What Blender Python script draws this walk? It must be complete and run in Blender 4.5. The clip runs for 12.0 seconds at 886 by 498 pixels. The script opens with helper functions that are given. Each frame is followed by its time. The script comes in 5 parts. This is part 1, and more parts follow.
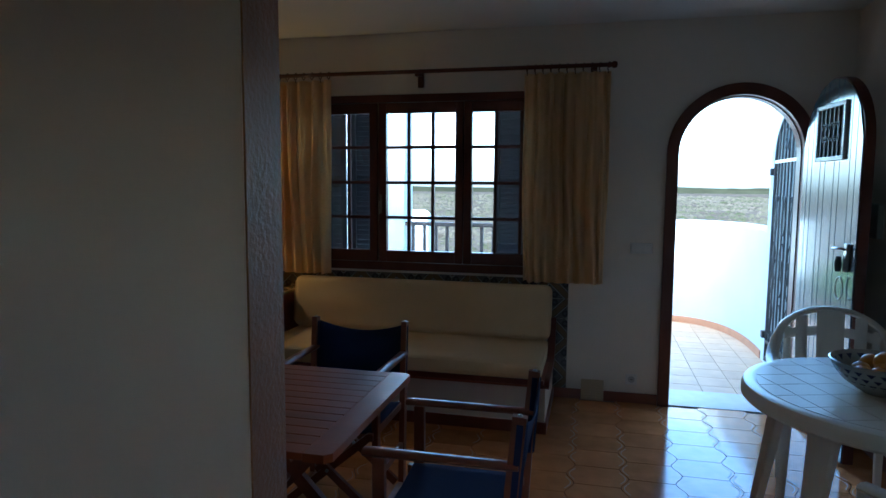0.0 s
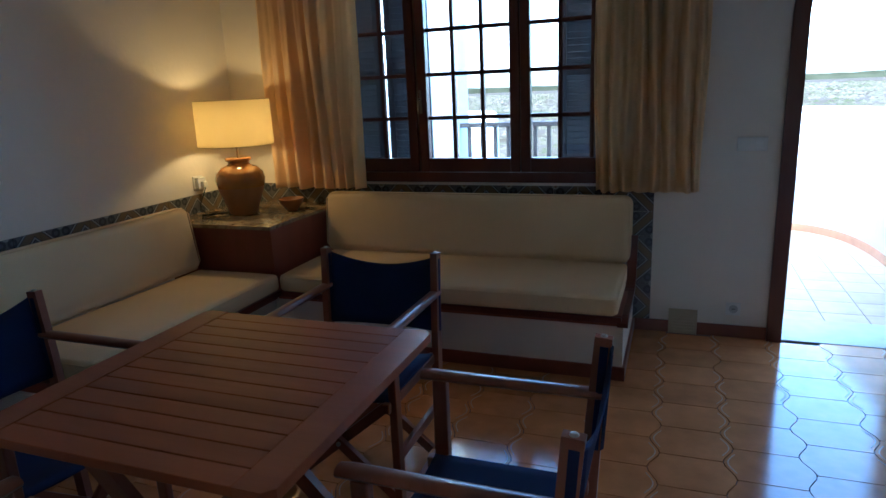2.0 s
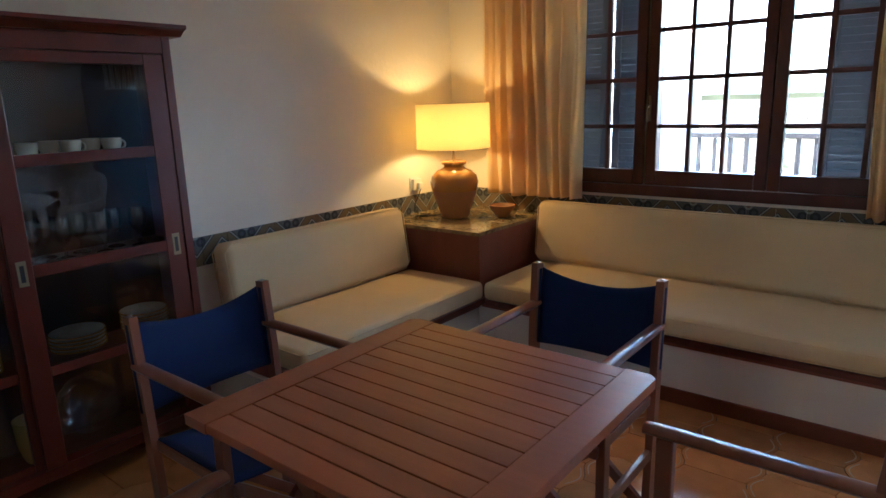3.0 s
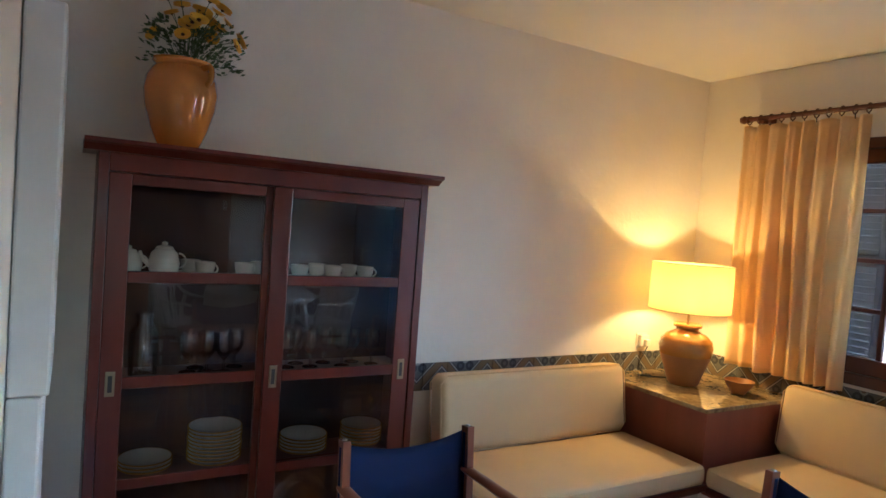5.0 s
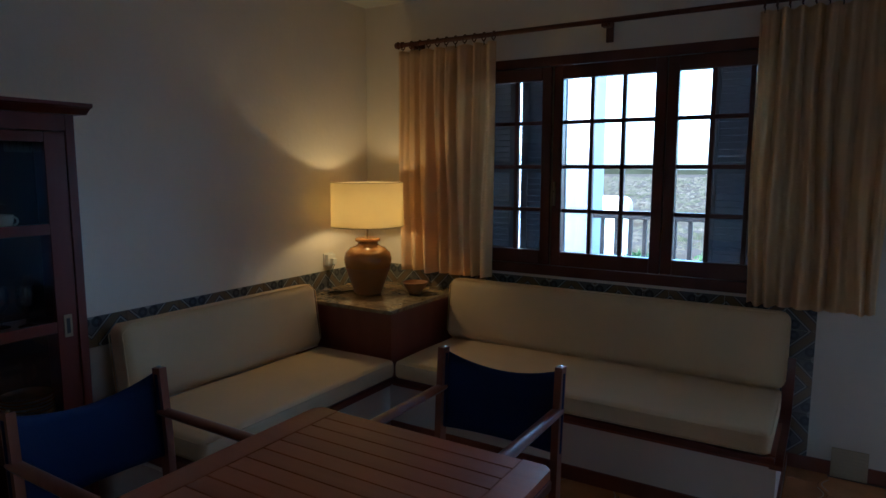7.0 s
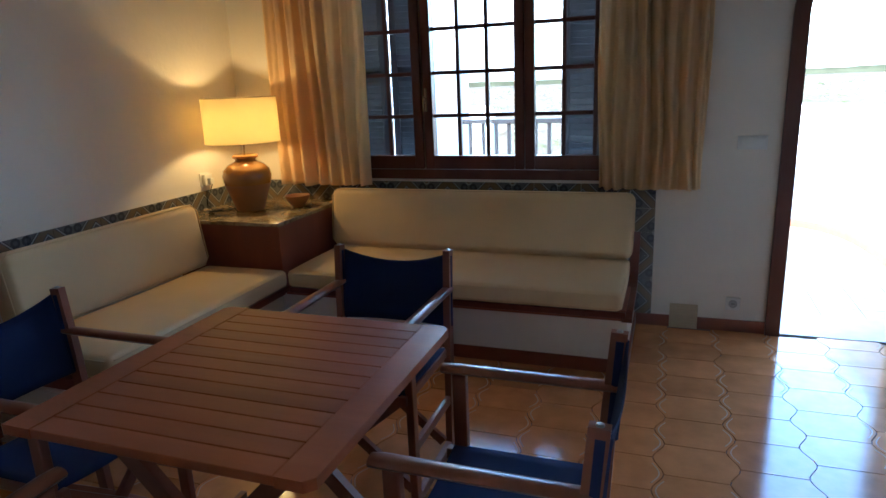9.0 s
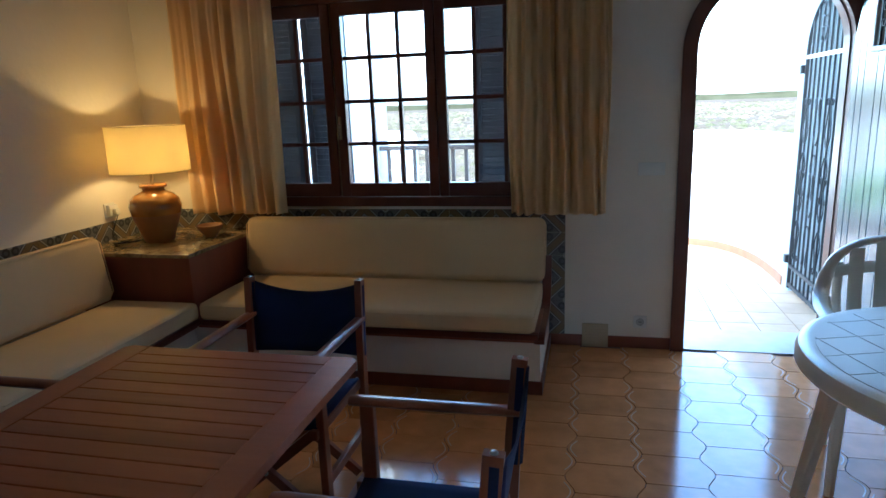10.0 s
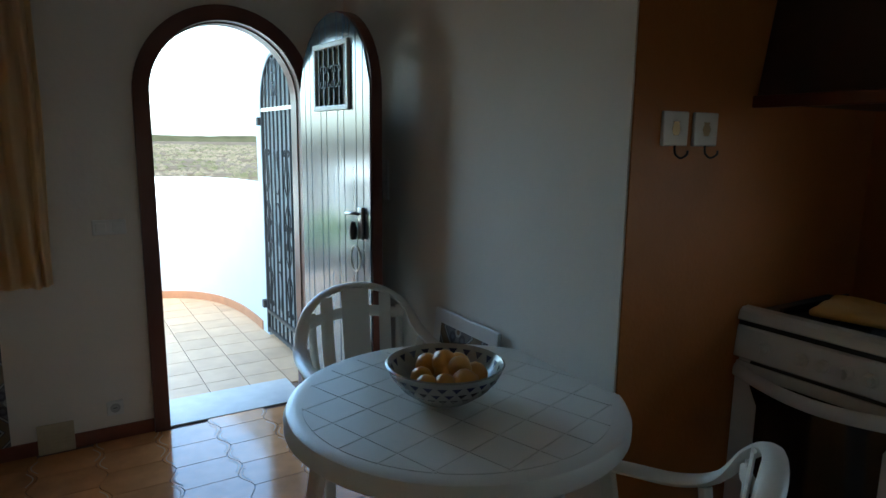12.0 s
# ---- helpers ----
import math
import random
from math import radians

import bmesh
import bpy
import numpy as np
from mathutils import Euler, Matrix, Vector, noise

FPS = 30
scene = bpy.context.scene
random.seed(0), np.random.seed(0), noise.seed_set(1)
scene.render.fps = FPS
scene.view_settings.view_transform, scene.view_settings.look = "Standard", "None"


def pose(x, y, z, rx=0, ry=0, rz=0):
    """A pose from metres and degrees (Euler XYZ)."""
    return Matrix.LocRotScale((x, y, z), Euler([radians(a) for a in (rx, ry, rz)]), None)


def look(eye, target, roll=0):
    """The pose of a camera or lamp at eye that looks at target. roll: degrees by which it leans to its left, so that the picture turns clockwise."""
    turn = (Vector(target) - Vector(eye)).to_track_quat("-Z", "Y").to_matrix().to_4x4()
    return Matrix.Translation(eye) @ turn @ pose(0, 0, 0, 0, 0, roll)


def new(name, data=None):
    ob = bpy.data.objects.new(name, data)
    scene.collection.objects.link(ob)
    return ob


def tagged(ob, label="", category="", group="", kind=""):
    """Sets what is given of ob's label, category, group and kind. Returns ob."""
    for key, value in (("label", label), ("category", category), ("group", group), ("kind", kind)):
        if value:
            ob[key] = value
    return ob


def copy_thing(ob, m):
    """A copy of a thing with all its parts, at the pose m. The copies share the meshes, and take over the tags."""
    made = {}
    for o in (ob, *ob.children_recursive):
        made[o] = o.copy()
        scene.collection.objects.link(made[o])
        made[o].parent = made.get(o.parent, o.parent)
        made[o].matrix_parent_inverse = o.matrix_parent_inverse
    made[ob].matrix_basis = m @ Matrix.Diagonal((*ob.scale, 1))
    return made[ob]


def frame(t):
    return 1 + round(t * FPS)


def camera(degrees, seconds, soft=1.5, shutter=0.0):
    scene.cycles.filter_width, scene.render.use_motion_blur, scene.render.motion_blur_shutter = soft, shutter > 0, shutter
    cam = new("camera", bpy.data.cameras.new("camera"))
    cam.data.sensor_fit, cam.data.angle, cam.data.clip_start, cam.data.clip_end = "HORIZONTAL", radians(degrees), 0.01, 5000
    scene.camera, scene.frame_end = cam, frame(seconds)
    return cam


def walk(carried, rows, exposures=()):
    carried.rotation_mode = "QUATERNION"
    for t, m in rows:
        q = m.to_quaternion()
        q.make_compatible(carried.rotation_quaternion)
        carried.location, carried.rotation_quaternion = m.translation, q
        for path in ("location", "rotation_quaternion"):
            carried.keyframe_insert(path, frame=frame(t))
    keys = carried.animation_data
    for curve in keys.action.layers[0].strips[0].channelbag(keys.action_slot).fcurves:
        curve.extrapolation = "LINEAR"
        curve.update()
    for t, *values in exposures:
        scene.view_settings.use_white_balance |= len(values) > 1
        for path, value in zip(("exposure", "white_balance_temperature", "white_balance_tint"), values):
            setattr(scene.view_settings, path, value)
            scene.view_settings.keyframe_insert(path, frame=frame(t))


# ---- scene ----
cam = camera(69.7, 12.0)
PATH = [
    (0, (1.658, 0.557, 1.482), (1.199, 2.494, 1.286), 0.4),
    (0.5, (1.638, 0.772, 1.484), (1.405, 2.739, 1.21), 0.4),
    (1, (1.608, 0.986, 1.465), (1.546, 2.951, 1.098), 1.6),
    (1.5, (1.631, 1.166, 1.423), (1.346, 3.087, 0.947), -0.7),
    (2, (1.616, 1.337, 1.416), (0.934, 3.154, 0.931), -2.5),
    (2.5, (1.541, 1.409, 1.419), (0.588, 3.094, 0.915), -1.8),
    (3, (1.475, 1.482, 1.414), (0.252, 3.0, 0.967), -1.8),
    (3.5, (1.472, 1.538, 1.417), (-0.082, 2.705, 0.942), -0.1),
    (3.7, (1.498, 1.556, 1.432), (-0.162, 2.567, 0.961), 0.4),
    (5.3, (1.479, 1.503, 1.548), (-0.224, 2.551, 1.527), 4.5),
    (5.5, (1.482, 1.505, 1.546), (-0.155, 2.653, 1.528), 4.2),
    (6, (1.485, 1.509, 1.544), (0.067, 2.919, 1.505), 3.3),
    (6.5, (1.494, 1.503, 1.523), (0.258, 3.072, 1.414), 2.3),
    (7, (1.534, 1.487, 1.496), (0.495, 3.178, 1.245), 0.1),
    (7.5, (1.512, 1.436, 1.468), (0.647, 3.206, 1.12), -1.0),
    (9.3, (1.6, 1.234, 1.445), (0.988, 3.069, 0.935), -2.5),
    (9.5, (1.624, 1.223, 1.462), (1.056, 3.08, 0.983), -2.4),
    (10, (1.637, 1.262, 1.473), (1.19, 3.16, 1.029), -2.1),
    (10.5, (1.63, 1.367, 1.487), (1.438, 3.322, 1.111), -1.5),
    (11, (1.6, 1.472, 1.5), (1.925, 3.42, 1.187), -0.2),
    (11.5, (1.612, 1.519, 1.504), (2.324, 3.36, 1.184), 0.5),
    (12, (1.746, 1.617, 1.511), (2.784, 3.292, 1.17), 0.7),
]
EXPOSURES = [
    (0, 3.7, 4700, -3), (0.5, 3.3, 4450, -4), (1, 3.15, 4450, -4), (1.5, 3.55, 4500, -3), (2, 4.35, 4550, 0), (2.5, 5.1, 5050, 3), (3, 5.4, 5250, 4),
    (3.5, 5.95, 5600, 6), (3.7, 6.15, 5500, 5), (5.3, 6.1, 5350, 4), (6, 5.3, 5050, 2), (6.5, 4.4, 4750, 1), (7, 3.8, 4500, 1), (7.5, 4.4, 4500, 0), (9.5, 5.0, 5050, 2),
    (10, 4.6, 5000, 0), (10.5, 4.2, 4900, -3), (11, 3.7, 5200, -5), (11.5, 3.75, 5450, -6), (12, 3.75, 5650, -5),
]
walk(cam, [(t, look(eye, target, roll)) for t, eye, target, roll in PATH], EXPOSURES)

# ---- world and lights ----
world = bpy.data.worlds.new("sky")
scene.world = world
world.use_nodes = True
wn = world.node_tree
sky = wn.nodes.new("ShaderNodeTexSky")
sky.sky_type = "NISHITA"
sky.sun_disc = False
sky.sun_elevation = radians(40)
sky.sun_rotation = radians(192)
sky.air_density = 1.0
sky.dust_density = 3.0
wn.links.new(sky.outputs[0], wn.nodes["Background"].inputs[0])
wn.nodes["Background"].inputs[1].default_value = 0.15
sun = new("sun", bpy.data.lights.new("sun", "SUN"))
sun.data.energy, sun.data.angle, sun.data.color = 2.0, radians(3), (1.0, 0.97, 0.93)
sun.matrix_world = look((0, 0, 0), (0.15, 0.70, -0.60))
bulb = new("lamp_bulb_light", bpy.data.lights.new("lamp_bulb_light", "POINT"))
bulb.data.energy, bulb.data.shadow_soft_size, bulb.data.color = 0.0048, 0.035, (1.0, 0.63, 0.21)
bulb.location = (-0.93, 4.60, 1.25)


# ---- materials ----
def material(name, base, rough=0.5, metal=0.0, vary=0.1, scale=8.0, bump=0.0, bump_scale=60.0, coat=0.0, rand=0.0, second=None, stretch=(1, 1, 1), distort=0.0):
    m = bpy.data.materials.new(name)
    m.use_nodes = True
    n, l = m.node_tree.nodes, m.node_tree.links
    b = n["Principled BSDF"]
    b.inputs["Roughness"].default_value, b.inputs["Metallic"].default_value = rough, metal
    b.inputs["Coat Weight"].default_value, b.inputs["Coat Roughness"].default_value = coat, 0.12
    tc = n.new("ShaderNodeTexCoord")
    mp = n.new("ShaderNodeMapping")
    mp.inputs["Scale"].default_value = stretch
    l.new(tc.outputs["Object"], mp.inputs[0])
    info = n.new("ShaderNodeObjectInfo")
    shift = n.new("ShaderNodeVectorMath")
    shift.operation = "MULTIPLY_ADD"
    l.new(info.outputs["Random"], shift.inputs[0])
    shift.inputs[1].default_value = (7, 5, 9) if rand else (0, 0, 0)
    l.new(mp.outputs[0], shift.inputs[2])
    no = n.new("ShaderNodeTexNoise")
    no.inputs["Scale"].default_value, no.inputs["Detail"].default_value, no.inputs["Distortion"].default_value = scale, 5.0, distort
    l.new(shift.outputs[0], no.inputs["Vector"])
    big = n.new("ShaderNodeTexNoise")
    big.inputs["Scale"].default_value = scale * 0.17
    l.new(shift.outputs[0], big.inputs["Vector"])
    mixf = n.new("ShaderNodeMath")
    mixf.operation = "ADD"
    l.new(no.outputs[0], mixf.inputs[0])
    l.new(big.outputs[0], mixf.inputs[1])
    rr = n.new("ShaderNodeMath")
    rr.operation = "MULTIPLY_ADD"
    l.new(info.outputs["Random"], rr.inputs[0])
    rr.inputs[1].default_value = rand
    l.new(mixf.outputs[0], rr.inputs[2])
    mr = n.new("ShaderNodeMapRange")
    mr.inputs["From Min"].default_value, mr.inputs["From Max"].default_value = 0.7, 1.3 + rand
    l.new(rr.outputs[0], mr.inputs[0])
    mix = n.new("ShaderNodeMix")
    mix.data_type = "RGBA"
    l.new(mr.outputs[0], mix.inputs[0])
    dark = second or tuple(c * (1 - vary) for c in base)
    mix.inputs["A"].default_value = (*dark, 1)
    mix.inputs["B"].default_value = (*[min(c * (1 + vary * 0.5), 1) for c in base], 1)
    l.new(mix.outputs["Result"], b.inputs["Base Color"])
    if bump:
        bn = n.new("ShaderNodeTexNoise")
        bn.inputs["Scale"].default_value, bn.inputs["Detail"].default_value = bump_scale, 4.0
        l.new(mp.outputs[0], bn.inputs["Vector"])
        bp = n.new("ShaderNodeBump")
        bp.inputs["Strength"].default_value, bp.inputs["Distance"].default_value = bump, 0.004
        l.new(bn.outputs[0], bp.inputs["Height"])
        l.new(bp.outputs[0], b.inputs["Normal"])
    return m


def cloth(name, base, through_part=0.3, weave=900.0, vary=0.08):
    m = material(name, base, 0.9, vary=vary, scale=5, bump=0.25, bump_scale=weave)
    n, l = m.node_tree.nodes, m.node_tree.links
    tr = n.new("ShaderNodeBsdfTranslucent")
    tr.inputs[0].default_value = (*base, 1)
    ms = n.new("ShaderNodeMixShader")
    ms.inputs[0].default_value = through_part
    l.new(n["Principled BSDF"].outputs[0], ms.inputs[1])
    l.new(tr.outputs[0], ms.inputs[2])
    l.new(ms.outputs[0], n["Material Output"].inputs[0])
    return m


def glass(name, gloss=1.0, tint=(1, 1, 1), rough=0.01):
    m = bpy.data.materials.new(name)
    m.use_nodes = True
    n, l = m.node_tree.nodes, m.node_tree.links
    t, g, f, ms = n.new("ShaderNodeBsdfTransparent"), n.new("ShaderNodeBsdfGlossy"), n.new("ShaderNodeFresnel"), n.new("ShaderNodeMixShader")
    t.inputs[0].default_value = (*tint, 1)
    g.inputs["Roughness"].default_value = rough
    f.inputs[0].default_value = 1.5
    k = n.new("ShaderNodeMath")
    k.operation = "MULTIPLY"
    k.inputs[1].default_value = gloss
    l.new(f.outputs[0], k.inputs[0])
    l.new(k.outputs[0], ms.inputs[0])
    l.new(t.outputs[0], ms.inputs[1])
    l.new(g.outputs[0], ms.inputs[2])
    l.new(ms.outputs[0], n["Material Output"].inputs[0])
    return m


PLASTER = material("white_plaster", (0.78, 0.715, 0.62), 0.75, vary=0.06, scale=3, bump=0.35, bump_scale=35)
CEILING = material("ceiling_paint", (0.76, 0.74, 0.70), 0.85, vary=0.04, scale=2, bump=0.15, bump_scale=40)
# White walls; the blue of the skylight is put into their colour.
OUTWALL = material("skylit_whitewash", (0.49, 0.55, 0.565), 0.8, vary=0.06, scale=3, bump=0.4, bump_scale=30)
OCHRE = material("ochre_wall_paint", (0.44, 0.155, 0.034), 0.45, vary=0.2, scale=4, bump=0.3, bump_scale=60)
OCHRE_GLOSS = material("ochre_gloss_paint", (0.34, 0.15, 0.05), 0.38, vary=0.15, scale=6, bump=0.5, bump_scale=120)
TILE = material("glazed_terracotta", (0.62, 0.27, 0.10), 0.12, vary=0.35, scale=9, rand=0.25, bump=0.05, bump_scale=14)
GROUT = material("floor_grout", (0.15, 0.085, 0.05), 0.7, vary=0.2)
# Paler than the tile, so the glint on the raised glaze is in the colour.
RELIEF = material("relief_glint_line", (0.62, 0.45, 0.30), 0.12)
GROUT_OUT = material("pale_terrace_mortar", (0.48, 0.42, 0.36), 0.8, vary=0.2)
TERRACE = material("terrace_tile", (0.50, 0.33, 0.19), 0.5, vary=0.25, scale=9, rand=0.4)
SKIRT = material("skirting_terracotta", (0.20, 0.052, 0.024), 0.3, vary=0.2, scale=9)
SKIRT_OUT = material("outdoor_skirting", (0.42, 0.2, 0.1), 0.6, vary=0.25, scale=12, rand=0.4)
SLAB = material("pale_stone_threshold", (0.5, 0.48, 0.46), 0.35, vary=0.15, scale=12)
DARKWOOD = material("mahogany", (0.115, 0.018, 0.009), 0.3, vary=0.4, scale=7, stretch=(1, 1, 0.12), bump=0.1, bump_scale=40, coat=0.15)
# Mahogany made darker: the shade inside the cabinet is put into this colour.
INNERWOOD = material("shade_dark_lining", (0.035, 0.010, 0.006), 0.5, vary=0.4, scale=7, stretch=(1, 1, 0.12))
BENCHWOOD = material("red_brown_bench_wood", (0.24, 0.06, 0.035), 0.32, vary=0.35, scale=7, stretch=(1, 1, 0.12), bump=0.1, bump_scale=40)
FRAMEWOOD = material("dark_window_wood", (0.11, 0.030, 0.017), 0.35, vary=0.35, scale=9, stretch=(1, 1, 0.2), bump=0.1)
SHUTTER = material("blue_grey_shutter_paint", (0.075, 0.082, 0.09), 0.45, vary=0.15, scale=9)
TEAK = material("oiled_teak_slats", (0.38, 0.10, 0.034), 0.38, vary=0.35, scale=14, stretch=(0.1, 1, 1), rand=0.3, bump=0.1, bump_scale=50)
TEAK.node_tree.nodes["Principled BSDF"].inputs["Specular IOR Level"].default_value = 0.35
CHAIRWOOD = material("chair_teak", (0.27, 0.09, 0.045), 0.3, vary=0.3, scale=12, stretch=(1, 1, 0.3), bump=0.05)
NAVY = cloth("navy_canvas", (0.008, 0.022, 0.09), 0.12)
CREAM = material("cream_upholstery", (0.70, 0.52, 0.29), 0.85, vary=0.07, scale=4, bump=0.3, bump_scale=700)
CURTAIN = cloth("peach_curtain_cloth", (0.90, 0.72, 0.45), 0.6)
LAMPJAR = material("amber_glazed_pottery", (0.45, 0.20, 0.033), 0.14, vary=0.25, scale=6, coat=0.5)
JAR = material("orange_glazed_pottery", (0.66, 0.22, 0.03), 0.08, vary=0.25, scale=5, coat=1.0)
POT = material("matt_terracotta", (0.36, 0.155, 0.045), 0.45, vary=0.2, scale=7)
SHADE = cloth("lampshade_linen", (0.88, 0.78, 0.50), 0.5)
MARBLE = material("green_brown_marble", (0.36, 0.27, 0.15), 0.12, vary=0.5, scale=14, second=(0.12, 0.08, 0.045), distort=1.5)
PLASTIC = material("white_moulded_plastic", (0.77, 0.72, 0.62), 0.33, vary=0.04, scale=4)
IRON = material("black_wrought_iron", (0.03, 0.03, 0.03), 0.5, vary=0.2)
STEEL = material("worn_steel", (0.5, 0.48, 0.45), 0.3, metal=1.0)
BRONZE = material("old_brass_pull", (0.35, 0.28, 0.18), 0.4, metal=1.0)
# Blue-grey base: the tint of the mirrored sky is put into the varnish.
DOORWOOD = material("sky_tinted_door_boards", (0.085, 0.125, 0.165), 0.16, vary=0.25, scale=9, stretch=(1, 1, 0.1), coat=1.0)
DOORWOOD.node_tree.nodes["Principled BSDF"].inputs["Coat IOR"].default_value = 1.85
DOORWOOD.node_tree.nodes["Principled BSDF"].inputs["Coat Roughness"].default_value = 0.15
CHINA = material("cream_china", (0.90, 0.85, 0.71), 0.12, vary=0.04)
YELLOW = material("yellow_glazed_ware", (0.88, 0.60, 0.24), 0.15, vary=0.1)
RIM = material("yellow_plate_rim", (0.5, 0.27, 0.05), 0.2)
SWITCH = material("white_switch_plastic", (0.75, 0.74, 0.7), 0.3)
SOCKETGREY = material("grey_socket_plastic", (0.45, 0.45, 0.43), 0.4)
ENAMEL = material("white_enamel", (0.75, 0.74, 0.71), 0.2, vary=0.04)
BLACKGLASS = material("black_oven_glass", (0.01, 0.01, 0.012), 0.08)
TOWEL = material("yellow_towel", (0.80, 0.46, 0.13), 0.95, bump=0.8, bump_scale=300)
FRUIT = material("yellow_lemon_peel", (0.66, 0.29, 0.04), 0.4, vary=0.15, rand=0.3, bump=0.5, bump_scale=120)
LEAF = material("green_leaf", (0.08, 0.13, 0.04), 0.5, vary=0.3, rand=0.2)
PETAL = material("orange_petal", (0.9, 0.46, 0.03), 0.6, vary=0.15, rand=0.2)
SEED = material("brown_flower_centre", (0.12, 0.05, 0.02), 0.8)
FIELD = material("dry_field", (0.042, 0.037, 0.032), 1.0, vary=0.4, scale=0.5, second=(0.03, 0.024, 0.016))
FIELD.node_tree.nodes["Principled BSDF"].inputs["Specular IOR Level"].default_value = 0.0
SHRUB = material("shrub_leaves", (0.09, 0.17, 0.04), 0.7, vary=0.4, scale=3)
WOODS = material("far_woods", (0.022, 0.023, 0.015), 0.9, vary=0.4, scale=0.1)
WOODS.node_tree.nodes["Principled BSDF"].inputs["Specular IOR Level"].default_value = 0.0
RAIL = material("weathered_rail_wood", (0.05, 0.04, 0.035), 0.6, vary=0.3)
GREYWALL = material("grey_shaded_render", (0.5, 0.5, 0.49), 0.8)
VENT = material("beige_vent_plastic", (0.52, 0.42, 0.27), 0.5)
GLASS = glass("window_glass", 1.0)
CABGLASS = glass("cabinet_glass", 1.1, (0.98, 0.98, 0.98))
WATERGLASS = glass("drinking_glass", 2.2, (0.97, 0.98, 0.98), 0.08)


def azulejo():
    m = material("patterned_wall_tile", (0.5, 0.5, 0.48), 0.2, vary=0.1)
    n, l = m.node_tree.nodes, m.node_tree.links
    geo = n.new("ShaderNodeNewGeometry")
    sp = n.new("ShaderNodeSeparateXYZ")
    l.new(geo.outputs["Position"], sp.inputs[0])

    def mth(op, a, b=0.0):
        q = n.new("ShaderNodeMath")
        q.operation = op
        for slot, v in zip(q.inputs, (a, b)):
            if isinstance(v, float):
                slot.default_value = v
            else:
                l.new(v, slot)
        return q.outputs[0]
    u = mth("PINGPONG", mth("ADD", mth("ADD", sp.outputs[0], sp.outputs[1]), 0.049), 0.14)
    v = mth("PINGPONG", mth("ADD", sp.outputs[2], -0.006), 0.14)
    w = mth("ABSOLUTE", mth("SUBTRACT", u, v))

    def ring(cu, cv, radius):
        a, b = mth("SUBTRACT", u, cu), mth("SUBTRACT", v, cv)
        return mth("LESS_THAN", mth("ADD", mth("MULTIPLY", a, a), mth("MULTIPLY", b, b)), radius * radius)

    def mixc(f, a, b):
        q = n.new("ShaderNodeMix")
        q.data_type = "RGBA"
        l.new(f, q.inputs[0])
        if isinstance(a, tuple):
            q.inputs["A"].default_value = (*a, 1)
        else:
            l.new(a, q.inputs["A"])
        q.inputs["B"].default_value = (*b, 1)
        return q.outputs["Result"]
    navy, pale, ochre = (0.06, 0.063, 0.074), (0.31, 0.31, 0.29), (0.18, 0.135, 0.085)
    col = mixc(mth("LESS_THAN", w, 0.046), (0.13, 0.135, 0.135), navy)
    col = mixc(mth("LESS_THAN", w, 0.040), col, pale)
    col = mixc(mth("LESS_THAN", w, 0.030), col, navy)
    col = mixc(mth("LESS_THAN", w, 0.025), col, ochre)
    for cu, cv in ((0.112, 0.036), (0.036, 0.112)):
        for radius, c in ((0.024, navy), (0.011, (0.10, 0.105, 0.12))):
            col = mixc(ring(cu, cv, radius), col, c)
    for cu, cv in ((0.14, 0.0), (0.0, 0.14)):
        col = mixc(ring(cu, cv, 0.022), col, pale)
        col = mixc(ring(cu, cv, 0.012), col, ochre)
    l.new(col, n["Principled BSDF"].inputs["Base Color"])
    return m


AZULEJO = azulejo()


# ---- mesh tools ----
def box(bm, x0, x1, y0, y1, z0, z1, bevel=0.0, seg=2):
    r = bmesh.ops.create_cube(bm, size=1, matrix=Matrix.LocRotScale(((x0 + x1) / 2, (y0 + y1) / 2, (z0 + z1) / 2), None, (abs(x1 - x0), abs(y1 - y0), abs(z1 - z0))))
    if bevel:
        edges = list({e for v in r["verts"] for e in v.link_edges})
        bmesh.ops.bevel(bm, geom=edges, offset=bevel, segments=seg, affect="EDGES", profile=0.5)
    return bm


def lathe(bm, profile, seg=32, at=(0, 0, 0)):
    rings = []
    for r, z in profile:
        if r < 1e-5:
            rings.append([bm.verts.new((at[0], at[1], at[2] + z))])
        else:
            rings.append([bm.verts.new((at[0] + r * math.cos(2 * math.pi * i / seg), at[1] + r * math.sin(2 * math.pi * i / seg), at[2] + z)) for i in range(seg)])
    for a, b in zip(rings, rings[1:]):
        for i in range(seg):
            j = (i + 1) % seg
            if len(a) == 1 and len(b) == 1:
                continue
            if len(a) == 1:
                bm.faces.new((a[0], b[j], b[i]))
            elif len(b) == 1:
                bm.faces.new((a[i], a[j], b[0]))
            else:
                bm.faces.new((a[i], a[j], b[j], b[i]))
    return bm


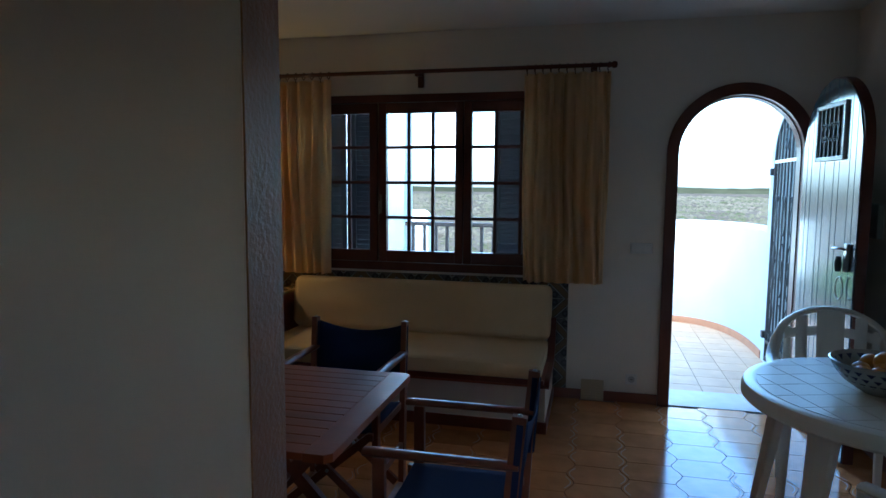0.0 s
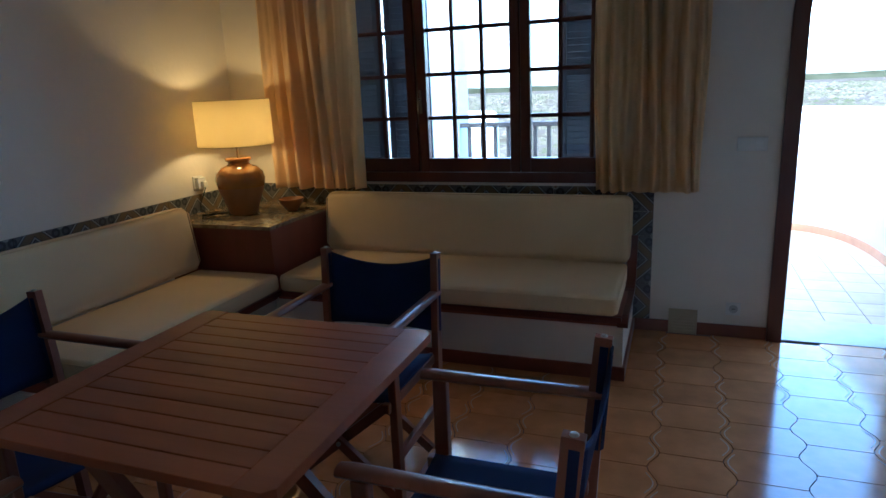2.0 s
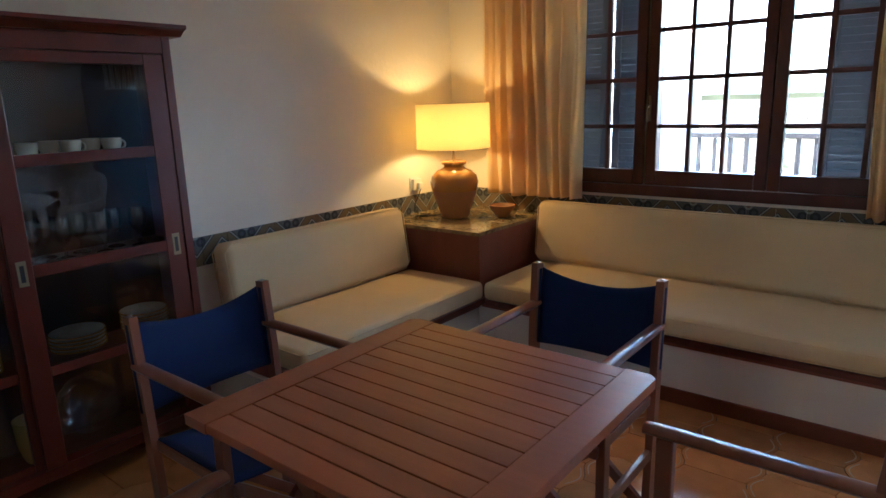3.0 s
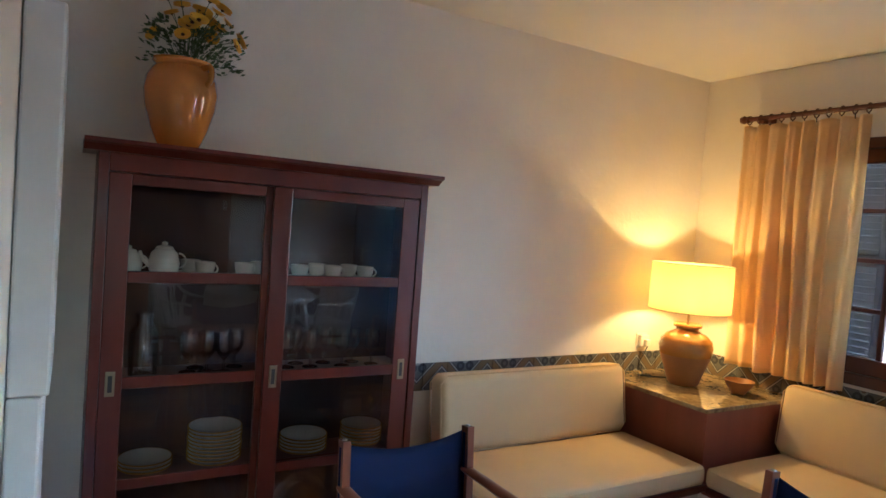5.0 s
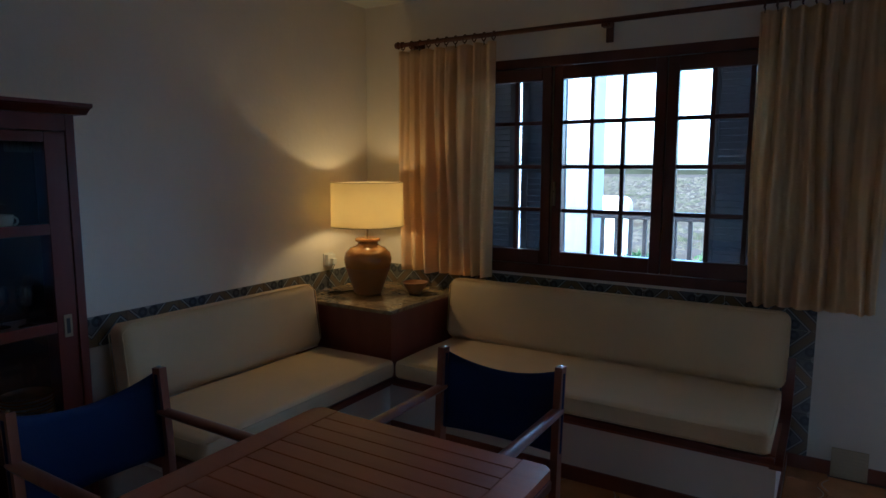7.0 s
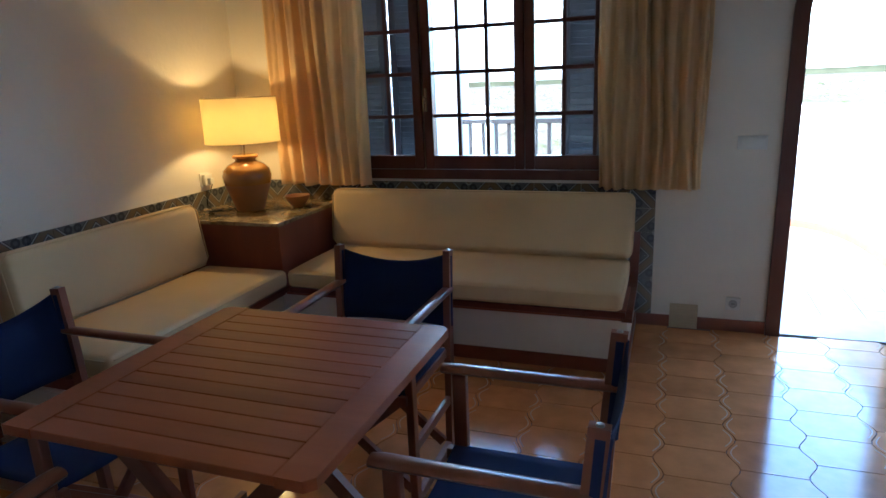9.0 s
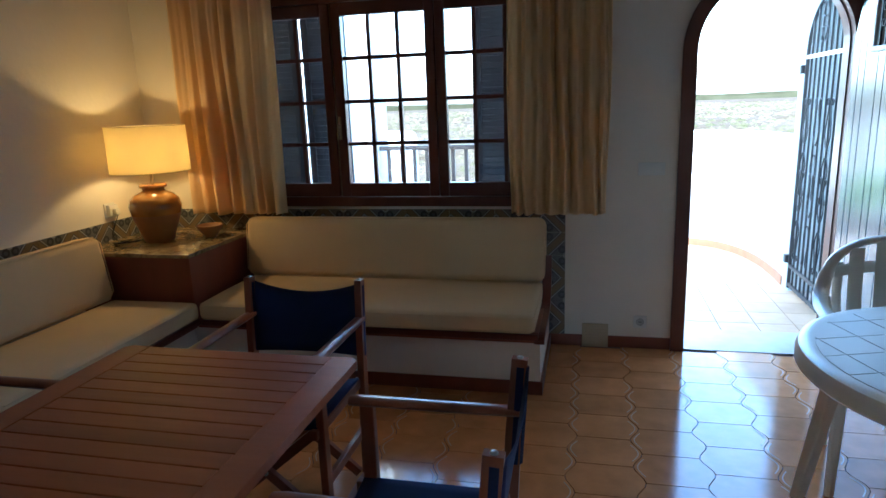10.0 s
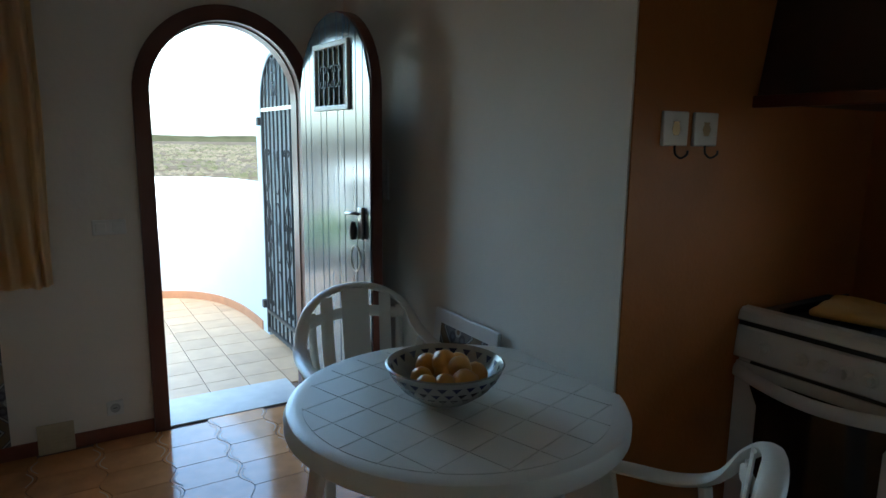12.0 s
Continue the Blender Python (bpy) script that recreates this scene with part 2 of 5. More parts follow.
def sweep(bm, pts, w, h, seg=8, up=(0, 0, 1), square=False):
    pts = [Vector(p) for p in pts]
    rings = []
    for i, p in enumerate(pts):
        t = (pts[min(i + 1, len(pts) - 1)] - pts[max(i - 1, 0)]).normalized()
        side = t.cross(Vector(up))
        if side.length < 1e-3:
            side = t.cross(Vector((0, 1, 0)))
        side.normalize()
        top = side.cross(t).normalized()
        ww = w[i] if isinstance(w, (list, tuple)) else w
        hh = h[i] if isinstance(h, (list, tuple)) else h
        ring = []
        if square:
            for a, b in ((-1, -1), (1, -1), (1, 1), (-1, 1)):
                ring.append(bm.verts.new(p + side * a * ww / 2 + top * b * hh / 2))
        else:
            for k in range(seg):
                an = 2 * math.pi * k / seg
                ring.append(bm.verts.new(p + side * math.cos(an) * ww / 2 + top * math.sin(an) * hh / 2))
        rings.append(ring)
    n = len(rings[0])
    for a, b in zip(rings, rings[1:]):
        for i in range(n):
            j = (i + 1) % n
            bm.faces.new((a[i], a[j], b[j], b[i]))
    bm.faces.new(rings[0][::-1])
    bm.faces.new(rings[-1])
    return bm


def prism(bm, outline, depth, origin=(0, 0, 0), u=(1, 0, 0), v=(0, 0, 1), w=(0, 1, 0)):
    o, u, v, w = Vector(origin), Vector(u), Vector(v), Vector(w)
    a = [bm.verts.new(o + u * p[0] + v * p[1]) for p in outline]
    b = [bm.verts.new(o + u * p[0] + v * p[1] + w * depth) for p in outline]
    n = len(a)
    bm.faces.new(a)
    bm.faces.new(b[::-1])
    for i in range(n):
        bm.faces.new((a[i], b[i], b[(i + 1) % n], a[(i + 1) % n]))
    return bm


def arc(cx, cz, r, a0, a1, n=20):
    return [(cx + r * math.cos(radians(a0 + (a1 - a0) * i / n)), cz + r * math.sin(radians(a0 + (a1 - a0) * i / n))) for i in range(n + 1)]


def smooth_pts(pts, n=6):
    pts = [Vector(p) for p in pts]
    out = []
    for i in range(len(pts) - 1):
        p0, p1, p2, p3 = pts[max(i - 1, 0)], pts[i], pts[i + 1], pts[min(i + 2, len(pts) - 1)]
        for k in range(n):
            t = k / n
            out.append(0.5 * ((2 * p1) + (p2 - p0) * t + (2 * p0 - 5 * p1 + 4 * p2 - p3) * t * t + (3 * p1 - p0 - 3 * p2 + p3) * t ** 3))
    out.append(pts[-1])
    return out


def part(name, bm, mat, parent=None, label="", smooth=False, at=None):
    me = bpy.data.meshes.new(name)
    bmesh.ops.recalc_face_normals(bm, faces=bm.faces[:])
    bm.to_mesh(me)
    bm.free()
    me.materials.append(mat)
    if smooth:
        me.polygons.foreach_set("use_smooth", [True] * len(me.polygons))
        me.set_sharp_from_angle(angle=radians(40))
    ob = new(name, me)
    if at is not None:
        ob.matrix_basis = at
    ob.parent = parent
    if label:
        tagged(ob, label)
    return ob


def B(x0, x1, y0, y1, z0, z1, bevel=0.0, seg=2):
    return box(bmesh.new(), x0, x1, y0, y1, z0, z1, bevel, seg)


def thing(name, label, category, at=None, group=""):
    e = new(name)
    e.empty_display_size = 0.1
    if at is not None:
        e.matrix_basis = at
    return tagged(e, label, category, group)


def setting(name, bm, mat, label="", category="", smooth=False, kind="structure"):
    ob = part(name, bm, mat, None, "", smooth)
    return tagged(ob, label, category, "", kind)
XL, XR, YN, YS, ZC = -1.265, 3.2, 5.03, 1.41, 2.57
YO = 5.40

# ---- large structure ----
bm = bmesh.new()
box(bm, XL - 0.2, -0.6, YN, YO, 0, ZC)
box(bm, -0.6, 1.45, YN, YO, 0, 0.86)
box(bm, -0.6, 1.45, YN, YO, 2.14, ZC)
ARCH = [(1.45, 0), (2.185, 0), (2.185, 1.705)] + arc(2.56, 1.705, 0.375, 180, 0)[1:] + [(2.935, 0), (3.4, 0), (3.4, ZC), (1.45, ZC)]
prism(bm, ARCH, 0.12, (0, YN, 0))
WIDE = [(1.45, 0), (2.03, 0), (2.03, 1.73)] + arc(2.56, 1.73, 0.53, 180, 0)[1:] + [(3.09, 0), (3.4, 0), (3.4, ZC), (1.45, ZC)]
prism(bm, WIDE, YO - YN - 0.12, (0, YN + 0.12, 0))
setting("wall_north", bm, PLASTER, "white rough-plastered outer wall with the window and the arched doorway", "wall")
setting("wall_west", B(XL - 0.2, XL, YS, YN, 0, ZC), PLASTER, "white plastered side wall behind the bench and the cabinet", "wall")
setting("wall_east", B(XR, XR + 0.2, 2.937, YN, 0, ZC), PLASTER, "white plastered wall beside the open door", "wall")
bm = B(XR + 0.006, 4.75, 2.93, 2.936, 0, ZC)
# Unseen east wall, with an added opening that lets in fill light.
for q in ((1.8, 2.93, 0, ZC), (1.3, 1.42, 0, ZC), (1.42, 1.8, 0, 1.2), (1.42, 1.8, 1.7, ZC)):
    box(bm, 4.6, 4.75, q[0], q[1], q[2], q[3])
setting("kitchen_wall", bm, OCHRE, "ochre-painted wall of the cooking corner", "wall")
setting("wall_south", box(B(XL - 0.2, 1.211, 1.31, YS, 0, ZC), 2.15, 4.75, 1.31, YS, 0, ZC), PLASTER, "thin white partition wall with an open doorway", "wall")
setting("jamb_paint_1", B(1.211, 1.214, 1.312, YS - 0.002, 0, ZC), OCHRE_GLOSS, "glossy ochre-brown paint on the end of the partition", "wall paint")
setting("jamb_paint_2", B(2.147, 2.15, 1.312, YS - 0.002, 0, ZC), OCHRE_GLOSS, "glossy ochre-brown paint on the end of the partition", "wall paint")
bm = B(-0.4, -0.3, -1.3, 1.31, 0, ZC)
box(bm, 2.3, 2.4, -1.3, 1.31, 0, ZC)
for q in ((-0.4, 1.45, 0, ZC), (1.66, 2.4, 0, ZC), (1.45, 1.66, 0, 1.5), (1.45, 1.66, 1.77, ZC)):
    box(bm, q[0], q[1], -1.4, -1.3, q[2], q[3])
setting("hallway_wall", bm, PLASTER, "plain white walls of the hallway", "wall")
setting("ceiling", B(XL - 0.2, 4.75, -1.4, YO, ZC, ZC + 0.2), CEILING, "plain off-white ceiling", "ceiling")
setting("floor", B(XL - 0.2, 4.75, -1.4, YO, -0.12, -0.008), GROUT, "brown grout bed under the glazed floor tiles", "floor")
setting("threshold", B(2.19, 2.93, YN + 0.005, YO, -0.006, 0.004, 0.002), SLAB, "pale worn stone threshold under the arch", "threshold")
# terrace
setting("terrace_floor", B(-3, 3.5, YO, 8.3, -0.3, -0.01), GROUT_OUT, "mortar bed of the tiled terrace", "terrace")
SIDE = [(5.405, 0), (5.56, 0), (5.56, 1.72)] + arc(5.93, 1.72, 0.37, 180, 0)[1:] + [(6.30, 0), (6.46, 0), (6.46, 3.1), (5.405, 3.1)]
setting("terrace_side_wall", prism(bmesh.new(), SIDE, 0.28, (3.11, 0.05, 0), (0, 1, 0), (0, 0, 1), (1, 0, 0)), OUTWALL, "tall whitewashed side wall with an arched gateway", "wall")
setting("gateway_back_wall", B(3.75, 3.85, 5.3, 6.9, -0.1, 3.1), GREYWALL, "shaded grey wall beyond the iron gate", "wall")
setting("gateway_floor", B(3.5, 3.75, 5.3, 6.9, -0.1, 0), GREYWALL, "plain floor beyond the gate", "ground")
CURVE = [Vector((p[0], p[1], 0)) for p in [(3.215, 6.513), (3.215, 6.8), (3.185, 7.2), (3.08, 7.6), (2.88, 7.9), (2.6, 8.05), (2.2, 8.08), (1.6, 8.08)]]
CURVE = smooth_pts(CURVE, 6)


def curved_wall(bm, pts, off0, off1, z0, z1):
    n = len(pts)
    rows = []
    for i, p in enumerate(pts):
        t = (pts[min(i + 1, n - 1)] - pts[max(i - 1, 0)]).normalized()
        s = Vector((-t.y, t.x, 0))
        a, b = p + s * off0, p + s * off1
        rows.append([bm.verts.new((a.x, a.y, z0)), bm.verts.new((a.x, a.y, z1 - 0.02)), bm.verts.new((a.x * 0.85 + b.x * 0.15, a.y * 0.85 + b.y * 0.15, z1)), bm.verts.new((a.x * 0.15 + b.x * 0.85, a.y * 0.15 + b.y * 0.85, z1)), bm.verts.new((b.x, b.y, z1 - 0.02)), bm.verts.new((b.x, b.y, z0))])
    for a, b in zip(rows, rows[1:]):
        for k in range(6):
            bm.faces.new((a[k], b[k], b[(k + 1) % 6], a[(k + 1) % 6]))
    bm.faces.new(rows[0])
    bm.faces.new(rows[-1][::-1])
    return bm


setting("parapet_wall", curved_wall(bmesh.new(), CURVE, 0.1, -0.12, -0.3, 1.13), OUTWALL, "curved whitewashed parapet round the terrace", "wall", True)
setting("terrace_skirting", curved_wall(bmesh.new(), CURVE, 0.115, 0.1, 0, 0.07), SKIRT_OUT, "terracotta skirting tiles along the parapet", "skirting")
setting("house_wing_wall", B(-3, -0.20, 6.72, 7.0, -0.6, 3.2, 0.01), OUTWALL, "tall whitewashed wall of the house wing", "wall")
setting("garden_wall", prism(bmesh.new(), [(-5, -0.6), (-1.40, -0.6), (-1.40, 0.88)] + arc(-1.55, 0.88, 0.15, 0, 90, 6)[1:] + [(-5, 1.03)], 0.25, (0, 12.2, 0)), OUTWALL, "low whitewashed garden wall with a rounded end", "wall")
bm = bmesh.new()
bmesh.ops.create_circle(bm, cap_ends=True, segments=64, radius=1500, matrix=pose(0, 0, -0.6))
setting("ground", bm, FIELD, "wide flat field of dry brown grass", "field")
# skirting boards
bm = B(XL, XL + 0.012, YS, 1.575, 0, 0.075, 0.002)
box(bm, 1.404, 2.113, YN - 0.012, YN, 0, 0.07, 0.002)
box(bm, 3.03, XR, YN - 0.012, YN, 0, 0.07, 0.002)
box(bm, XR - 0.012, XR, 2.94, YN - 0.012, 0, 0.07, 0.002)
box(bm, XL + 0.012, 1.2, YS, YS + 0.012, 0, 0.07, 0.002)
setting("baseboard", bm, SKIRT, "glazed terracotta skirting along the walls", "skirting")

# arched door frame
outer, inner = arc(2.56, 1.705, 0.447, 0, 180, 28), arc(2.56, 1.705, 0.373, 180, 0, 28)
frame_out = [(3.007, 0)] + outer + [(2.113, 0), (2.187, 0)] + inner + [(2.933, 0)]
door = thing("door_1", "open arched doorway with a dark wooden frame and a varnished board door standing open", "door")
tagged(door, kind="structure")
part("door_frame", prism(bmesh.new(), frame_out, 0.055, (0, YN - 0.03, 0)), FRAMEWOOD, door)
lin = [(2.933, 0)] + arc(2.56, 1.705, 0.373, 0, 180, 28) + [(2.187, 0), (2.194, 0)] + arc(2.56, 1.705, 0.366, 180, 0, 28) + [(2.927, 0)]
part("door_stop", prism(bmesh.new(), lin, 0.09, (0, YN + 0.03, 0)), FRAMEWOOD, door)
LEAF_AT = pose(2.940, 4.985, 0.025, 0, 0, -86.5)
leaf_out = [(0, 0), (0.76, 0), (0.76, 1.69)] + arc(0.38, 1.69, 0.38, 0, 180, 24)[1:]
W_IN = [(0.21, 1.63), (0.57, 1.63), (0.57, 1.92), (0.21, 1.92)]


def board_door():
    r0, r1 = 0.38, 0.325
    rim = [(0, 0), (0.76, 0), (0.76, 1.69)] + arc(0.38, 1.69, r0, 0, 180, 24)[1:] + [(0.055, 0.0), (0.055, 1.69)] + arc(0.38, 1.69, r1, 180, 0, 24)[1:] + [(0.705, 0.0)]
    leaf = part("door_leaf", bmesh.new(), DOORWOOD, door, "varnished vertical boards, glossy, reflecting the sky and coloured with its blue", at=LEAF_AT)
    x = 0.0
    k = 0
    while x < 0.755:
        x1 = min(x + 0.0633, 0.76)
        def top(xx):
            return 1.69 + math.sqrt(max(0.38 ** 2 - (xx - 0.38) ** 2, 0))
        for zz0, zz1 in (((0, 1.615), (1.935, None)) if 0.20 < (x + x1) / 2 < 0.58 else ((0, None),)):
            ta, tb = (zz1, zz1) if zz1 else (top(x + 0.001), top(x1 - 0.001))
            if not zz1 and min(ta, tb) < zz0:
                continue
            b2 = bmesh.new()
            prism(b2, [(x + 0.002, zz0), (x1 - 0.002, zz0), (x1 - 0.002, tb), (x + 0.002, ta)], 0.03, (0, -0.015 + 0.0015 * (k % 3), 0))
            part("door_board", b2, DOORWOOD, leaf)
        x = x1
        k += 1
    ring = [(0.0, -0.0)] + [(0.0, 1.69)] + arc(0.38, 1.69, 0.388, 180, 0, 24) + [(0.768, 0.0), (0.735, 0.0), (0.735, 1.69)] + arc(0.38, 1.69, 0.355, 0, 180, 24)[1:] + [(0.025, 0.0)]
    part("door_edge_rim", prism(bmesh.new(), ring, 0.05, (0, -0.005, 0)), FRAMEWOOD, leaf)
    fr = bmesh.new()
    for a in ((0.2, 0.58, 1.615, 1.64), (0.2, 0.58, 1.91, 1.935), (0.2, 0.225, 1.64, 1.91), (0.555, 0.58, 1.64, 1.91)):
        box(fr, a[0], a[1], -0.03, 0.04, a[2], a[3], 0.004)
    part("grille_frame", fr, SWITCH, leaf)
    g = bmesh.new()
    for i in range(6):
        xx = 0.25 + i * 0.056
        box(g, xx - 0.005, xx + 0.005, -0.02, -0.01, 1.64, 1.91)
    for cx in (0.31, 0.39, 0.47):
        for cz, s in ((1.81, 1), (1.74, -1)):
            for sd in (-1, 1):
                sweep(g, [(cx + sd * (0.018 - 0.014 * math.cos(a)), -0.022, cz + s * 0.016 * math.sin(a)) for a in np.linspace(0, 4.6, 10)], 0.007, 0.007, 6, (0, 1, 0))
    part("window_grille", g, IRON, leaf)
    h = B(0.665, 0.705, -0.03, -0.015, 1.02, 1.17, 0.004)
    part("lock_plate", h, STEEL, leaf)
    h = bmesh.new()
    sweep(h, smooth_pts([(0.685, -0.03, 1.14), (0.685, -0.06, 1.145), (0.62, -0.065, 1.14)], 4), 0.014, 0.014)
    part("door_handle", h, STEEL, leaf, smooth=True)
    h = bmesh.new()
    sweep(h, [(0.665 + 0.045 * math.cos(a), -0.04, 0.93 + 0.06 * math.sin(a)) for a in np.linspace(0, 2 * math.pi, 20)], 0.009, 0.009, 6, (0, 1, 0))
    part("pull_ring", h, STEEL, leaf, smooth=True)
    h = bmesh.new()
    lathe(h, [(0, -0.045), (0.015, -0.04), (0.02, 0), (0.012, 0.04), (0, 0.045)], 12, (0.65, -0.045, 1.06))
    part("key_fob", h, IRON, leaf, smooth=True)


board_door()


def gate():
    g = thing("iron_gate", "black wrought-iron gate with scrolls, closed in its arched gateway", "gate")
    def P(y, z):
        return (3.105, y + 0.05, z)
    f = bmesh.new()
    sweep(f, [P(5.575, 0.03)] + [P(y, z) for y, z in arc(5.93, 1.72, 0.355, 180, 0, 20)] + [P(6.285, 0.03)], 0.022, 0.022, 4, (1, 0, 0), True)
    part("gate_frame", f, IRON, g)
    for z in (0.06, 0.2, 1.70):
        part("gate_rail", B(3.095, 3.115, 5.63, 6.33, z - 0.012, z + 0.012), IRON if z < 1 else STEEL, g)
    for i in range(1, 8):
        y = 5.575 + i * 0.71 / 8
        top = 1.72 + math.sqrt(max(0.355 ** 2 - (y - 5.93) ** 2, 0))
        part("gate_bar", B(3.099, 3.111, y + 0.044, y + 0.056, 0.04, top - 0.01), IRON, g)
    for z0, z1 in ((0.75, 1.42), (0.28, 0.92), (1.78, 2.03)):
        for yc in ((5.93,) if z0 > 1.5 else (5.71, 5.93, 6.15)):
            zc, hh = (z0 + z1) / 2, (z1 - z0) / 2
            for sd in (-1, 1):
                for sg in (-1, 1):
                    s = bmesh.new()
                    sweep(s, smooth_pts([(3.09, 0.05 + yc + sd * 0.012, zc + sg * 0.03), (3.09, 0.05 + yc + sd * 0.05, zc + sg * hh * 0.35), (3.09, 0.05 + yc + sd * 0.02, zc + sg * hh * 0.8), (3.09, 0.05 + yc + sd * 0.03, zc + sg * hh), (3.09, 0.05 + yc + sd * 0.055, zc + sg * (hh - 0.01)), (3.09, 0.05 + yc + sd * 0.045, zc + sg * (hh - 0.04))], 4), 0.009, 0.009, 5, (1, 0, 0))
                    part("gate_scroll", s, IRON, g)
    for z in (0.25, 1.62):
        part("gate_hinge", B(3.07, 3.11, 6.34, 6.39, z - 0.03, z + 0.03, 0.004), IRON, g)


gate()


def window():
    w = tagged(thing("window_1", "dark wooden casement window with small panes in three casements, closed", "window"), kind="structure")
    bm = bmesh.new()
    x0, x1, z0, z1 = -0.598, 1.448, 0.862, 2.138
    box(bm, x0, x1, YN - 0.012, YN + 0.09, z1 - 0.055, z1, 0.004)
    box(bm, x0, x1, YN - 0.012, YN + 0.09, z0, z0 + 0.06, 0.004)
    box(bm, x0, x0 + 0.06, YN - 0.012, YN + 0.09, z0 + 0.06, z1 - 0.055, 0.004)
    box(bm, x1 - 0.06, x1, YN - 0.012, YN + 0.09, z0 + 0.06, z1 - 0.055, 0.004)
    box(bm, 0.075, 0.135, YN + 0.056, YN + 0.09, z0 + 0.06, z1 - 0.055, 0.003)
    box(bm, 0.713, 0.773, YN + 0.056, YN + 0.09, z0 + 0.06, z1 - 0.055, 0.003)
    part("window_frame", bm, FRAMEWOOD, w)
    def casement(a, b, name):
        c = part(name, bmesh.new(), FRAMEWOOD, w)
        zz0, zz1 = z0 + 0.062, z1 - 0.057
        gx0, gx1, gz0, gz1 = a, b, 1.007, 2.007
        lo, hi = (-0.535 if name == "casement" and a < -0.2 else a - 0.058), (1.385 if b > 1.2 else b + 0.058)
        f = bmesh.new()
        box(f, lo, gx0, YN + 0.0, YN + 0.055, zz0, zz1, 0.005)
        box(f, gx1, hi, YN + 0.0, YN + 0.055, zz0, zz1, 0.005)
        box(f, gx0, gx1, YN + 0.0, YN + 0.055, zz0, gz0, 0.005)
        box(f, gx0, gx1, YN + 0.0, YN + 0.055, gz1, zz1, 0.005)
        part("sash_frame", f, FRAMEWOOD, c)
        cw, rh = (gx1 - gx0 - 2 * 0.024) / 3, (1.0 - 3 * 0.024) / 4
        m = bmesh.new()
        for i in (1, 2):
            xx = gx0 + i * cw + (i - 1) * 0.024
            box(m, xx, xx + 0.024, YN + 0.012, YN + 0.045, gz0, gz1, 0.004)
        part("glazing_bar", m, FRAMEWOOD, c)
        m = bmesh.new()
        for j in (1, 2, 3):
            zz = gz0 + j * rh + (j - 1) * 0.024
            box(m, gx0, gx1, YN + 0.014, YN + 0.043, zz, zz + 0.024, 0.004)
        part("glazing_bar", m, FRAMEWOOD, c)
        for i in range(3):
            for j in range(4):
                xx, zz = gx0 + i * (cw + 0.024), gz0 + j * (rh + 0.024)
                p = part("window_pane", B(xx - 0.002, xx + cw + 0.002, YN + 0.026, YN + 0.030, zz - 0.002, zz + rh + 0.002), GLASS, c)
                p.visible_shadow = False
    casement(-0.480, 0.036, "casement")
    casement(0.166, 0.682, "casement")
    casement(0.803, 1.32, "casement")
    bm = bmesh.new()
    box(bm, 0.104, 0.107, YN - 0.004, YN + 0.05, 0.93, 2.08)
    box(bm, 0.12, 0.135, YN - 0.012, YN, 1.28, 1.42, 0.003)
    sweep(bm, smooth_pts([(0.127, YN - 0.012, 1.36), (0.127, YN - 0.045, 1.36), (0.127, YN - 0.05, 1.28)], 4), 0.012, 0.012)
    part("window_handle", bm, BRONZE, w)
    for a, b in ((-0.56, -0.27), (-0.232, 0.075), (0.915, 1.17), (1.185, 1.42)):
        s = part("shutter", bmesh.new(), SHUTTER, w, "grey-blue louvred outside shutter leaf, closed")
        f = B(a, a + 0.045, 5.335, 5.357, 0.88, 2.12, 0.003)
        box(f, b - 0.045, b, 5.335, 5.357, 0.88, 2.12, 0.003)
        for zc in (0.915, 1.50, 2.085):
            box(f, a + 0.045, b - 0.045, 5.337, 5.355, zc - 0.035, zc + 0.035, 0.003)
        part("shutter_frame", f, SHUTTER, s)
        for z0 in (0.962, 1.548):
            for k in range(14):
                louvre = B(a + 0.045, b - 0.045, -0.0205, 0.0205, -0.0025, 0.0025)
                bmesh.ops.transform(louvre, matrix=pose(0, 5.346, z0 + k * 0.0378, -66), verts=louvre.verts)
                part("louvre", louvre, SHUTTER, s)


window()


def railing():
    r = thing("wooden_railing", "weathered dark wooden balustrade round the terrace", "railing")
    part("top_rail", B(-0.2, 1.5, 6.72, 6.79, 1.085, 1.125, 0.006), RAIL, r)
    part("lower_rail", B(-0.2, 1.5, 6.735, 6.775, 0.2, 0.24, 0.004), RAIL, r)
    for i in range(14):
        x = -0.12 + i * 0.117
        part("baluster", B(x - 0.016, x + 0.016, 6.74, 6.77, 0.24, 1.085, 0.003), RAIL, r)
    part("railing_post", B(1.5, 1.58, 6.71, 6.79, -0.01, 1.15, 0.006), RAIL, r)


railing()


